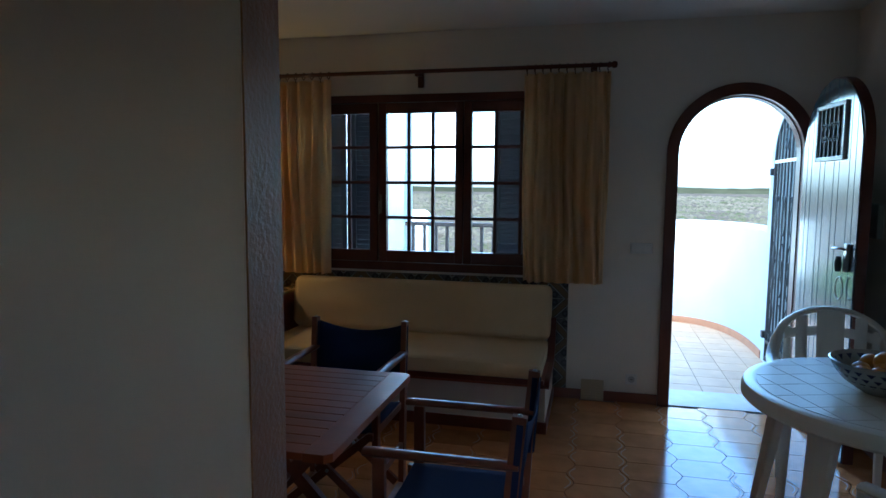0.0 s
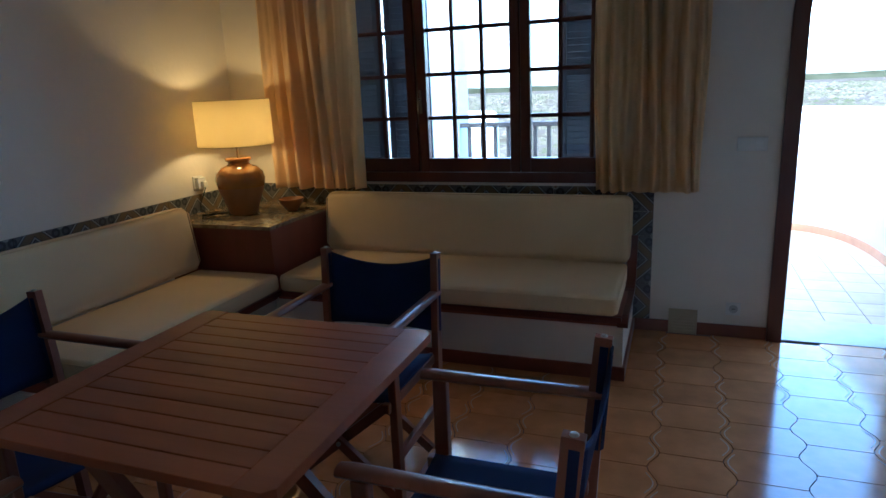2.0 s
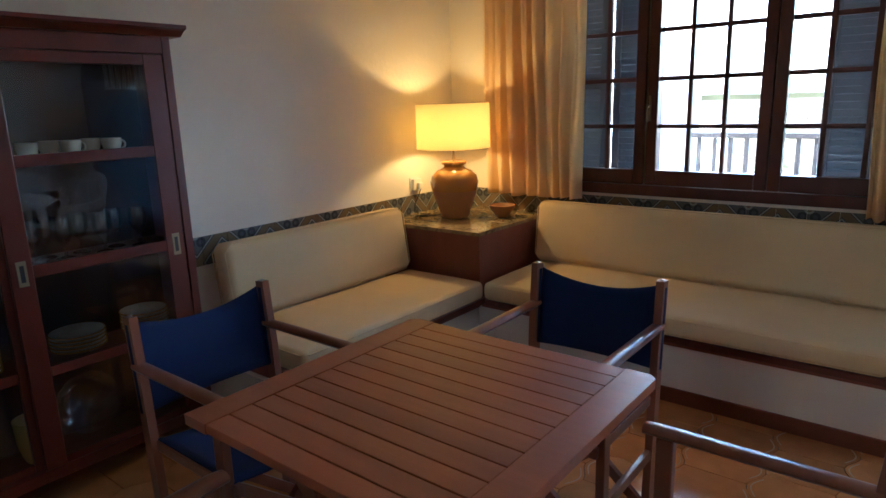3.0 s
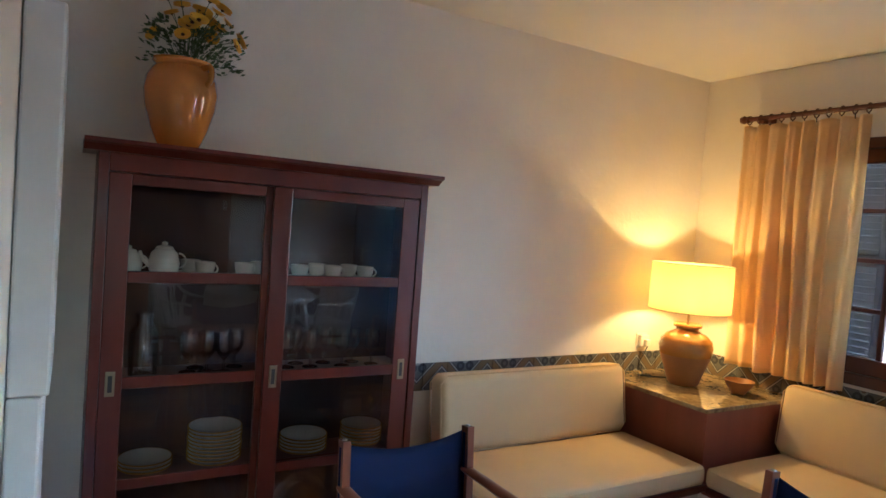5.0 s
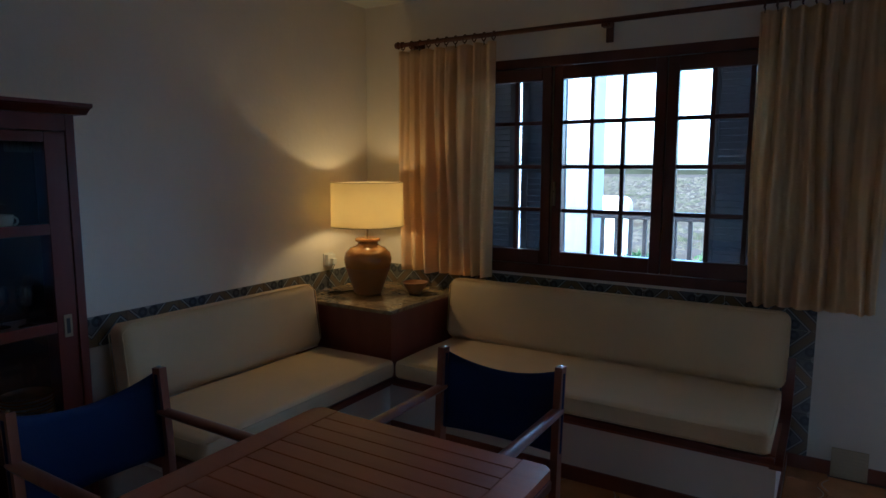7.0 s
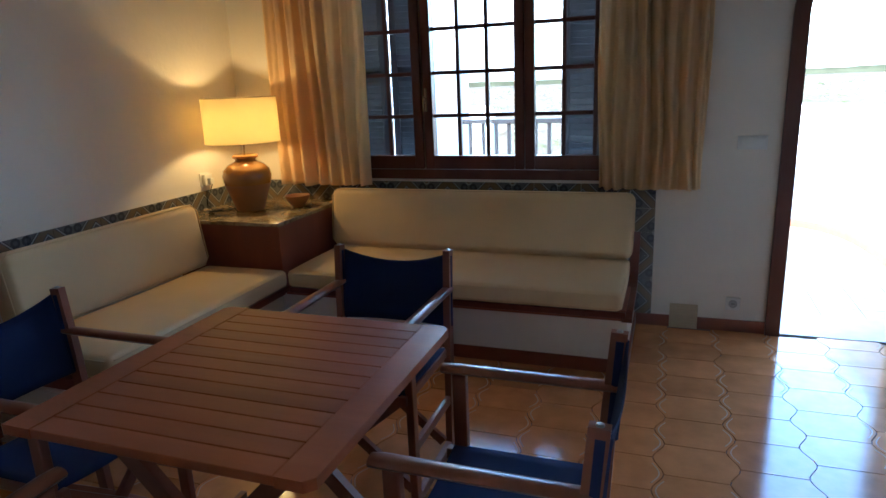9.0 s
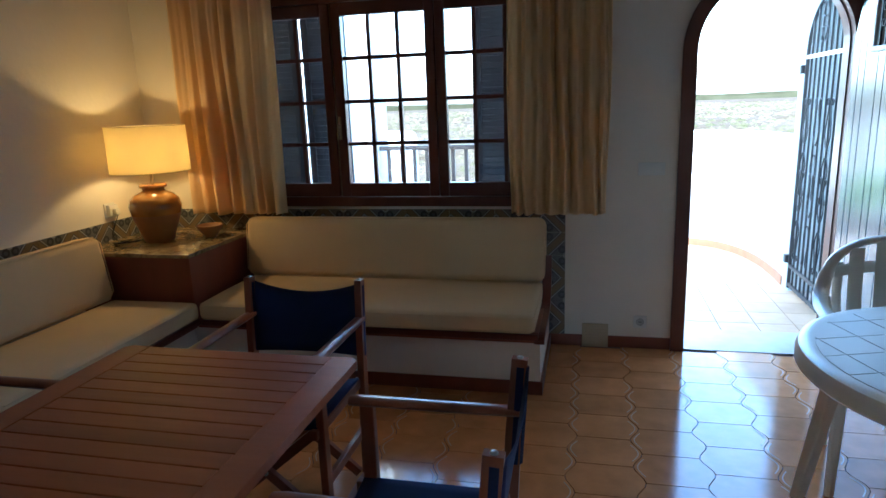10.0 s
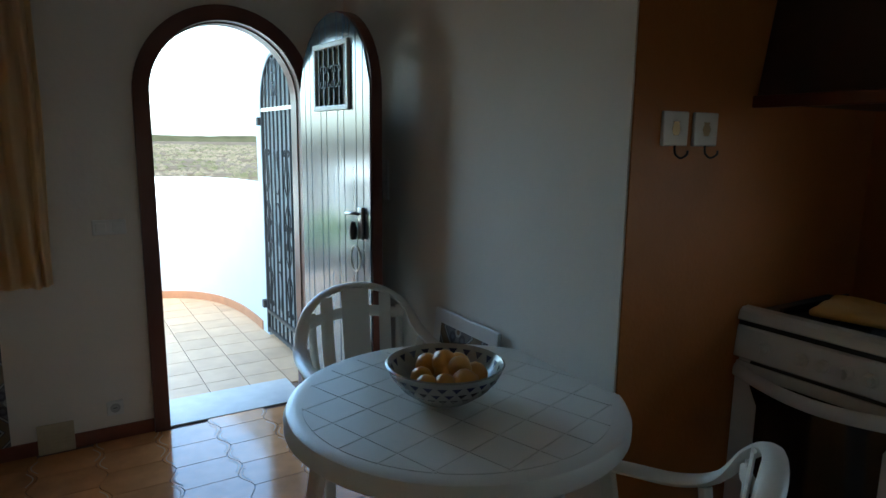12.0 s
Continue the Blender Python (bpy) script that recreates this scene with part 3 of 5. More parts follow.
def greenery():
    rng = random.Random(5)
    def clump(bm, cx, cy, cz, r, n, s):
        for _ in range(n):
            a, b = rng.uniform(0, 6.28), rng.uniform(-0.2, 1.4)
            q = r * rng.uniform(0.4, 1.0)
            p = Vector((cx + q * math.cos(a) * math.cos(b), cy + q * math.sin(a) * math.cos(b), cz + q * 0.8 * math.sin(b)))
            d = Vector((rng.uniform(-1, 1), rng.uniform(-1, 1), rng.uniform(-0.3, 1))).normalized() * s
            e = d.cross(Vector((rng.uniform(-1, 1), 1, rng.uniform(-1, 1)))).normalized() * s * 0.4
            v = [bm.verts.new(p - d), bm.verts.new(p + e), bm.verts.new(p + d), bm.verts.new(p - e)]
            bm.faces.new(v)
    for i, (x, y, r, top) in enumerate([(-0.1, 8.6, 0.5, 0.55), (0.55, 9.0, 0.6, 0.68), (-0.55, 8.9, 0.45, 0.62), (-0.9, 9.3, 0.5, 0.4)]):
        b = thing("garden_bush", "green leafy bush behind the railing", "bush", group="bushes behind the railing")
        bm = bmesh.new()
        for _ in range(7):
            clump(bm, x + rng.uniform(-r, r) * 0.6, y + rng.uniform(-0.3, 0.3), top - 0.35 + rng.uniform(-0.2, 0.1), 0.28, 260, 0.035)
        part("foliage", bm, SHRUB, b)
        bm = bmesh.new()
        for k in range(5):
            sweep(bm, [(x, y, -0.6), (x + rng.uniform(-r, r) * 0.4, y + rng.uniform(-0.2, 0.2), top - 0.3)], 0.025, 0.025, 5)
        part("stem", bm, RAIL, b)
    bm = bmesh.new()
    vv, ff = [], []
    for _ in range(14000):
        d = 10 + 150 * rng.random() ** 1.8
        a = rng.uniform(-0.85, 0.75)
        x, y = 1.5 + d * math.sin(a), 1.5 + d * math.cos(a)
        if y < 10.5:
            continue
        h = rng.uniform(0.04, 0.14) * (0.5 + d / 60)
        w, b0, k0 = h * rng.uniform(1.5, 3.2), len(vv), rng.uniform(0, 6)
        for k in range(5):
            q = k0 + k * 1.2566
            vv.append((x + w * math.cos(q), y + w * math.sin(q), -0.62))
        vv.append((x + rng.uniform(-0.3, 0.3) * w, y, -0.6 + h))
        ff += [(b0 + k, b0 + (k + 1) % 5, b0 + 5) for k in range(5)]
    me = bpy.data.meshes.new("scrub")
    me.from_pydata(vv, [], ff)
    bm.from_mesh(me)
    dry = material("dry_scrub", (0.05, 0.042, 0.034), 1.0, vary=0.3, scale=0.8, second=(0.022, 0.024, 0.012))
    dry.node_tree.nodes["Principled BSDF"].inputs["Specular IOR Level"].default_value = 0.0
    setting("scrub", bm, dry, "low dry scrub scattered over the field", "scrub", kind="stuff")
    bm = bmesh.new()
    for k, (dist, hh, sc) in enumerate(((260, 2.0, 7), (420, 4.0, 11))):
        prev = None
        for i in range(260):
            a = -1.0 + 2.0 * i / 259
            x, y = 1.5 + dist * math.sin(a), 1.5 + dist * math.cos(a)
            z = 0.6 + hh * (0.2 + 0.4 * noise.noise(Vector((a * sc, k * 7.3, 0)))) + 0.4 * noise.noise(Vector((a * 60, k, 3)))
            cur = (bm.verts.new((x, y, -1)), bm.verts.new((x, y, max(z, 0.4))), bm.verts.new((x * 1.08, y * 1.08, max(z, 0.4) * 0.9)))
            if prev:
                bm.faces.new((prev[0], cur[0], cur[1], prev[1]))
                bm.faces.new((prev[1], cur[1], cur[2], prev[2]))
            prev = cur
    setting("backdrop", bm, WOODS, "low dark line of distant woods on the horizon", "woods", kind="structure")


greenery()
# ---- dining area ----
def bench():
    b = thing("corner_bench", "white masonry corner bench with terracotta foot and dark wooden seat rails", "bench")
    bm = bmesh.new()
    prism(bm, [(XL + 0.002, 2.95), (-0.55, 2.95), (-0.55, 4.307), (1.404, 4.307), (1.404, YN - 0.002), (XL + 0.002, YN - 0.002)], 0.29, (0, 0, 0.002), (1, 0, 0), (0, 1, 0), (0, 0, 1))
    part("masonry_base", bm, PLASTER, b)
    bm = B(-0.55, 1.416, 4.295, 4.307, 0.001, 0.073, 0.002)
    box(bm, 1.404, 1.416, 4.308, YN - 0.014, 0.001, 0.073, 0.002)
    box(bm, -0.55, -0.538, 2.95, 4.294, 0.001, 0.073, 0.002)
    part("foot_tiles", bm, SKIRT, b)
    bm = B(-0.46, 1.40, 4.232, 4.262, 0.318, 0.349, 0.006)
    part("seat_rail", bm, DARKWOOD, b)
    part("seat_rail", B(-0.505, -0.47, 2.97, 4.262, 0.318, 0.349, 0.006), DARKWOOD, b)
    part("seat_board", B(-0.5, 1.40, 4.264, YN - 0.02, 0.296, 0.349), BENCHWOOD, b)
    part("seat_board", B(XL + 0.02, -0.505, 2.97, 4.26, 0.296, 0.349), BENCHWOOD, b)
    bm = bmesh.new()
    prof = smooth_pts([(4.24, 0.31, 0), (4.30, 0.33, 0), (4.5, 0.33, 0), (4.70, 0.34, 0), (4.80, 0.40, 0), (4.86, 0.52, 0), (4.88, 0.60, 0)], 4)
    sweep(bm, [(1.405, p.x, p.y) for p in prof], 0.03, 0.05, 4, (1, 0, 0), True)
    part("curved_end_rail", bm, DARKWOOD, b)


bench()


def cushion(name, label, dims, at, r=0.045, group=""):
    x, y, z = dims
    c = thing(name, label, "cushion", at, group)
    bm = bmesh.new()
    box(bm, -x / 2, x / 2, -y / 2, y / 2, 0, z, r, 4)
    bmesh.ops.subdivide_edges(bm, edges=[e for e in bm.edges if e.calc_length() > 0.3], cuts=10, use_grid_fill=True)
    for v in bm.verts:
        n = noise.noise(v.co * 3.0 + Vector(at.translation)) * 0.006
        f = (1 - (2 * v.co.x / x) ** 2) * (1 - (2 * v.co.y / y) ** 2)
        if v.co.z > z * 0.6:
            v.co.z += 0.010 * max(f, 0) + n
    part("cushion_body", bm, CREAM, c, smooth=True)
    bm = bmesh.new()
    for zz in (0.014, z - 0.014):
        k = 0.004
        pts = [(-x / 2 + k, -y / 2 + r, zz), (-x / 2 + r, -y / 2 + k, zz), (x / 2 - r, -y / 2 + k, zz), (x / 2 - k, -y / 2 + r, zz), (x / 2 - k, y / 2 - r, zz), (x / 2 - r, y / 2 - k, zz), (-x / 2 + r, y / 2 - k, zz), (-x / 2 + k, y / 2 - r, zz), (-x / 2 + k, -y / 2 + r, zz)]
        sweep(bm, pts, 0.007, 0.007, 6)
    part("piping", bm, CREAM, c, smooth=True)
    return c


cushion("seat_cushion", "long cream seat cushion with piping on the window bench", (1.85, 0.65, 0.10), pose(0.458, 4.547, 0.3495), 0.032, group="bench cushions")
cushion("seat_cushion", "cream seat cushion with piping on the side bench", (0.56, 1.27, 0.10), pose(-0.75, 3.62, 0.3495), 0.032, group="bench cushions")
cushion("back_cushion", "long cream back cushion leaning below the window", (1.88, 0.37, 0.13), pose(0.455, 4.862, 0.452) @ pose(0, 0, 0, 83) @ pose(0, 0.18, -0.065), group="bench cushions")
cushion("back_cushion", "cream back cushion leaning on the side wall", (1.21, 0.37, 0.13), pose(-1.055, 3.645, 0.450) @ pose(0, 0, 0, 0, 0, 90) @ pose(0, 0, 0, 82) @ pose(0, 0.185, -0.065), group="bench cushions")


def corner_box():
    b = thing("corner_cabinet", "dark wooden corner box with a polished green-brown marble top", "side table")
    part("box_body", B(XL + 0.003, -0.525, 4.285, YN - 0.003, 0.326, 0.690, 0.003), BENCHWOOD, b)
    part("marble_top", B(XL + 0.003, -0.508, 4.262, YN - 0.003, 0.692, 0.716, 0.004), MARBLE, b)


corner_box()


def table_lamp():
    t = thing("table_lamp", "lit table lamp with orange jar base and cream drum shade", "lamp", pose(-0.93, 4.60, 0.7165))
    bm = bmesh.new()
    lathe(bm, [(0, 0), (0.078, 0), (0.085, 0.01), (0.10, 0.06), (0.125, 0.13), (0.146, 0.19), (0.15, 0.22), (0.14, 0.26), (0.11, 0.29), (0.075, 0.305), (0.062, 0.315), (0.064, 0.325), (0.078, 0.332), (0.08, 0.345), (0.072, 0.352), (0.02, 0.352), (0, 0.35)], 48)
    base = part("lamp_base", bm, LAMPJAR, t, "orange glazed pottery jar, matt below", smooth=True)
    bm = bmesh.new()
    lathe(bm, [(0.0795, 0.002), (0.0865, 0.01), (0.1015, 0.06), (0.1265, 0.13), (0.1415, 0.172)], 48)
    part("unglazed_lower_body", bm, POT, base, smooth=True)
    bm = bmesh.new()
    lathe(bm, [(0.007, 0.35), (0.007, 0.46), (0.014, 0.465), (0.014, 0.50), (0, 0.50)], 12)
    part("lamp_stem", bm, BRONZE, t)
    bm = bmesh.new()
    lathe(bm, [(0.225, 0.425), (0.222, 0.695), (0.220, 0.695), (0.223, 0.425)], 64)
    sh = part("lamp_shade", bm, SHADE, t, "cream linen drum shade, glowing", smooth=True)
    bm = bmesh.new()
    for z, r in ((0.426, 0.224), (0.694, 0.2215)):
        sweep(bm, [(r * math.cos(a), r * math.sin(a), z) for a in np.linspace(0, 2 * math.pi, 49)], 0.004, 0.004, 6)
    for a in (0, 2.09, 4.19):
        sweep(bm, [(0.012 * math.cos(a), 0.012 * math.sin(a), 0.47), (0.222 * math.cos(a), 0.222 * math.sin(a), 0.44)], 0.003, 0.003, 5)
    part("shade_ring", bm, BRONZE, sh)
    bm = bmesh.new()
    lathe(bm, [(0, 0.50), (0.014, 0.505), (0.03, 0.53), (0.028, 0.56), (0, 0.575)], 16)
    m = bpy.data.materials.new("lit_bulb")
    m.use_nodes = True
    m.node_tree.nodes["Principled BSDF"].inputs["Emission Color"].default_value = (1, 0.6, 0.2, 1)
    m.node_tree.nodes["Principled BSDF"].inputs["Emission Strength"].default_value = 4
    o = part("light_bulb", bm, m, t, smooth=True)
    o.visible_shadow = False


table_lamp()
bowl = thing("clay_bowl", "small plain terracotta bowl on the marble top", "bowl", pose(-0.67, 4.74, 0.7165))
part("bowl_body", lathe(bmesh.new(), [(0, 0), (0.035, 0), (0.04, 0.012), (0.07, 0.05), (0.08, 0.075), (0.075, 0.077), (0.062, 0.05), (0.03, 0.02), (0, 0.018)], 32), POT, bowl, smooth=True)

cord = thing("lamp_cord", "thin dark lamp cord from the socket to the lamp", "cable")
bm = bmesh.new()
sweep(bm, smooth_pts([(XL + 0.06, 4.60, 0.878), (XL + 0.06, 4.57, 0.83), (XL + 0.035, 4.56, 0.76), (XL + 0.05, 4.58, 0.722), (-1.12, 4.50, 0.721), (-1.05, 4.60, 0.721), (-0.99, 4.54, 0.721)], 6), 0.007, 0.007, 6)
part("cord_run", bm, IRON, cord, smooth=True)
bm = bmesh.new()
sweep(bm, [(-1.14, 4.46, 0.725), (-1.09, 4.52, 0.727)], 0.02, 0.014, 8)
part("cord_switch", bm, IRON, cord)


def socket(name, label, m, n=1, w=0.075, style="socket"):
    s = thing(name, label, "socket" if style == "socket" else "switch", m)
    part("cover_plate", B(-w * n / 2, w * n / 2, -0.010, -0.0005, -w / 2, w / 2, 0.004), SWITCH, s)
    for i in range(n):
        x = (i - (n - 1) / 2) * w
        if style == "socket":
            part("socket_well", lathe(bmesh.new(), [(0.0, 0.0005), (0.018, 0.0005), (0.019, 0.005), (0.022, 0.005), (0.023, 0.0)], 24), SOCKETGREY, s, at=pose(x, -0.010, 0, 90))
            part("pin_holes", B(x - 0.009, x + 0.009, -0.0112, -0.0106, -0.002, 0.002), IRON, s)
        else:
            part("rocker", B(x - 0.022, x + 0.022, -0.014, -0.010, -0.022, 0.022, 0.002), SWITCH, s)
    return s


socket("wall_socket", "white wall socket with a plug above the corner box", pose(XL, 4.60, 0.905, 0, 0, 90), 1, 0.09)
part("surface_box", B(-0.036, 0.036, -0.038, -0.010, -0.036, 0.036, 0.005), SWITCH, bpy.data.objects["wall_socket"])
part("power_plug", B(-0.018, 0.018, -0.066, -0.038, -0.028, 0.012, 0.005), SWITCH, bpy.data.objects["wall_socket"])
socket("wall_socket", "single white socket low on the wall beside the door", pose(1.94, YN, 0.166))
socket("light_switch", "pair of white rocker switches beside the door", pose(1.975, YN, 1.075), 2, 0.073, "switch")
vent = thing("air_vent", "square beige ventilation grille at floor level", "vent")
part("vent_frame", B(1.603, 1.757, YN - 0.022, YN - 0.013, 0.0, 0.148, 0.003), VENT, vent)
for i in range(7):
    part("vent_slat", B(1.615, 1.745, YN - 0.026, YN - 0.022, 0.015 + i * 0.018, 0.024 + i * 0.018, 0.001), VENT, vent)


def curtain(name, x0, x1, seed, folds):
    c = thing(name, "peach cotton curtain hanging in folds from wooden rings", "curtain")
    rng = random.Random(seed)
    ph = [rng.uniform(0, 6.28) for _ in range(6)]
    bm = bmesh.new()
    nx, nz = 200, 40
    grid = []
    for j in range(nz + 1):
        v = j / nz
        z = 0.83 + (2.235 - 0.83) * v
        row = []
        for i in range(nx + 1):
            u = i / nx
            flare = 1 + 0.05 * (1 - v) * math.cos(seed)
            x = x0 + (x1 - x0) * (0.5 + (u - 0.5) * flare) + 0.012 * math.sin(6 * v + ph[0] + 9 * u) * (1 - v)
            wu = u + 0.075 * noise.noise(Vector((u * 4.0, seed, v * 0.7)))
            s1 = math.sin(2 * math.pi * folds * wu + ph[1] + 1.1 * (1 - v) * math.sin(5 * u + ph[2]))
            f = 0.046 * math.copysign(abs(s1) ** 0.8, s1) * (0.75 + 0.9 * noise.noise(Vector((u * 7, seed * 3, v))))
            f += 0.010 * math.sin(2 * math.pi * 15 * wu + ph[3] + 2.6 * (1 - v)) * (0.4 + 0.6 * v)
            f += 0.014 * math.sin(2 * math.pi * 3.3 * u + ph[4] + 2 * v) * (1 - v)
            f += 0.006 * noise.noise(Vector((u * 22, seed, v * 3)))
            f *= 0.55 + 0.45 * (1 - v)
            row.append(bm.verts.new((x, 4.93 + f, z + 0.004 * math.sin(2 * math.pi * 7.5 * u))))
        grid.append(row)
    for a, b in zip(grid, grid[1:]):
        for i in range(nx):
            bm.faces.new((a[i], a[i + 1], b[i + 1], b[i]))
    o = part("curtain_cloth", bm, CURTAIN, c, smooth=True)
    s = o.modifiers.new("thickness", "SOLIDIFY")
    s.thickness = 0.0025
    bm = bmesh.new()
    n = 11
    for i in range(n):
        x = x0 + 0.02 + (x1 - x0 - 0.04) * i / (n - 1)
        r = bmesh.new()
        sweep(r, [(x + 0.004 * math.sin(a), 4.93 + 0.023 * math.cos(a), 2.272 + 0.023 * math.sin(a)) for a in np.linspace(0, 2 * math.pi, 17)], 0.007, 0.007, 6, (1, 0, 0))
        part("curtain_ring", r, FRAMEWOOD, c, smooth=True)
        part("ring_eye", sweep(bmesh.new(), [(x, 4.93, 2.25), (x, 4.935, 2.225)], 0.006, 0.006, 5), IRON, c)


curtain("window_curtain", -0.905, -0.215, 3, 7.5)
curtain("window_curtain", 1.175, 1.74, 8, 8.5)
rod = thing("curtain_rod", "dark wooden curtain rod with turned finials and brackets", "curtain rod")
bm = bmesh.new()
sweep(bm, [(-0.885, 4.93, 2.278), (1.72, 4.93, 2.278)], 0.028, 0.028, 12)
part("rod_pole", bm, FRAMEWOOD, rod, smooth=True)
for sd, x in ((-1, -0.885), (1, 1.72)):
    part("rod_finial", lathe(bmesh.new(), [(0.014, 0), (0.02, 0.005), (0.02, 0.012), (0.014, 0.018), (0.024, 0.035), (0.018, 0.055), (0, 0.06)], 16), FRAMEWOOD, rod, smooth=True, at=pose(x, 4.93, 2.278, 0, 90 * sd, 0))
for x in (-0.80, 0.43, 1.63):
    bm = B(x - 0.016, x + 0.016, 4.955, YN - 0.001, 2.255, 2.285, 0.004)
    box(bm, x - 0.02, x + 0.02, YN - 0.02, YN - 0.001, 2.18, 2.30, 0.004)
    box(bm, x - 0.016, x + 0.016, 4.91, 4.955, 2.245, 2.262, 0.003)
    part("rod_bracket", bm, FRAMEWOOD, rod)


def teak_table():
    t = thing("teak_table", "square oiled teak folding table with a slatted top", "table")
    x0, x1, y0, y1, z0, z1 = 0.140, 0.957, 2.158, 2.976, 0.70, 0.726
    f = bmesh.new()
    prism(f, [(0.0, 0), (0.085, 0), (0.085, y1 - y0), (0.02, y1 - y0), (0.0, y1 - y0 - 0.02)], z1 - z0, (x0, y0, z0), (1, 0, 0), (0, 1, 0), (0, 0, 1))
    part("end_board", f, TEAK, t, at=pose(0, 0, 0))
    f = bmesh.new()
    prism(f, [(-0.085, 0), (-0.02, 0), (0, 0.02), (0, y1 - y0 - 0.02), (-0.02, y1 - y0), (-0.085, y1 - y0)], z1 - z0, (x1, y0, z0), (1, 0, 0), (0, 1, 0), (0, 0, 1))
    part("end_board", f, TEAK, t)
    n = 13
    p = (y1 - y0) / n
    for i in range(n):
        part("slat", B(x0 + 0.087, x1 - 0.087, y0 + i * p + 0.0014, y0 + (i + 1) * p - 0.0014, z0 + 0.002, z1 - 0.0005, 0.0015, 1), TEAK, t)
    for yy in (y0 + 0.10, y1 - 0.13):
        part("apron", B(x0 + 0.05, x1 - 0.05, yy, yy + 0.028, 0.655, 0.699, 0.003), CHAIRWOOD, t)
    for yy, sg in ((y0 + 0.14, 1), (y0 + 0.17, -1), (y1 - 0.17, 1), (y1 - 0.20, -1)):
        l = bmesh.new()
        sweep(l, [(0.5375 - sg * 0.34, yy, 0.0), (0.5375 + sg * 0.30, yy, 0.665)], 0.028, 0.05, 4, (1, 0, 0.5), True)
        part("crossed_leg", l, CHAIRWOOD, t)
    for x in (0.24, 0.84):
        s = B(x - 0.012, x + 0.012, y0 + 0.13, y1 - 0.16, 0.08, 0.12, 0.003)
        part("stretcher", s, CHAIRWOOD, t)


teak_table()


def director_chair(at, label):
    """Faces +y; the origin is on the floor at the centre."""
    c = thing("director_chair", label, "chair", at, "folding chairs round the teak table")
    w, d = 0.235, 0.235
    for s in (-1, 1):
        x = s * w
        part("front_post", B(x - 0.014, x + 0.014, d - 0.06, d - 0.02, 0.03, 0.655, 0.004), CHAIRWOOD, c)
        bm = bmesh.new()
        sweep(bm, [(x, -d + 0.05, 0.03), (x, -d + 0.02, 0.6), (x, -d, 0.822)], 0.026, 0.042, 4, (0, 1, 0), True)
        part("back_post", bm, CHAIRWOOD, c)
        bm = bmesh.new()
        sweep(bm, [(x, -d + 0.0, 0.669), (x, -d + 0.03, 0.669), (x, d - 0.02, 0.669), (x, d + 0.01, 0.667)], [0.04, 0.046, 0.052, 0.044], 0.026, 10)
        part("armrest", bm, CHAIRWOOD, c, smooth=True)
        part("foot_runner", B(x - 0.014, x + 0.014, -d + 0.0, d + 0.01, 0.0, 0.035, 0.004), CHAIRWOOD, c)
        part("seat_side_rail", B(x * 0.93 - 0.013, x * 0.93 + 0.013, -d + 0.03, d + 0.0, 0.395, 0.43, 0.004), CHAIRWOOD, c)
        part("side_brace", B(x - 0.01, x + 0.01, -d + 0.06, d - 0.06, 0.20, 0.235, 0.003), CHAIRWOOD, c)
    for y in (-d + 0.07, d - 0.075):
        for s in (-1, 1):
            bm = bmesh.new()
            yy = y + s * 0.012
            sweep(bm, [(-s * (w - 0.02), yy, 0.04), (s * (w - 0.02), yy, 0.405)], 0.02, 0.035, 4, (0, 0, 1), True)
            part("crossed_brace", bm, CHAIRWOOD, c)
        part("pivot_bolt", lathe(bmesh.new(), [(0, -0.03), (0.008, -0.03), (0.008, 0.03), (0, 0.03)], 10), STEEL, c, at=pose(0, y, 0.2225, 90))
    for s in (-1, 1):
        part("post_cap", lathe(bmesh.new(), [(0.008, 0), (0.009, 0.003), (0.006, 0.007), (0, 0.008)], 12), STEEL, c, at=pose(s * w, -d, 0.82))
    bm = bmesh.new()
    nx, nz = 16, 8
    g = []
    for j in range(nz + 1):
        row = []
        for i in range(nx + 1):
            u, v = i / nx * 2 - 1, j / nz
            sag = (1 - u * u)
            row.append(bm.verts.new((u * (w - 0.002), -d + 0.02 - 0.04 * v - 0.010 * sag * (0.5 + 0.5 * v), 0.515 + 0.29 * v - 0.045 * sag * v ** 2 + 0.008 * sag * (1 - v))))
        g.append(row)
    for a, b in zip(g, g[1:]):
        for i in range(nx):
            bm.faces.new((a[i], a[i + 1], b[i + 1], b[i]))
    o = part("back_canvas", bm, NAVY, c, smooth=True)
    o.modifiers.new("thickness", "SOLIDIFY").thickness = 0.004
    for s in (-1, 1):
        bm = bmesh.new()
        sweep(bm, [(s * w, -d + 0.018, 0.52), (s * w, -d - 0.002, 0.80)], 0.032, 0.044, 8, (0, 1, 0))
        part("canvas_sleeve", bm, NAVY, c, smooth=True)
    bm = bmesh.new()
    g = []
    for j in range(9):
        row = []
        for i in range(17):
            u, v = i / 8 - 1, j / 8
            row.append(bm.verts.new((u * (w - 0.01), -d + 0.05 + (2 * d - 0.07) * v, 0.436 - 0.022 * (1 - u * u))))
        g.append(row)
    for a, b in zip(g, g[1:]):
        for i in range(16):
            bm.faces.new((a[i], a[i + 1], b[i + 1], b[i]))
    o = part("seat_canvas", bm, NAVY, c, smooth=True)
    o.modifiers.new("thickness", "SOLIDIFY").thickness = 0.006
    return c


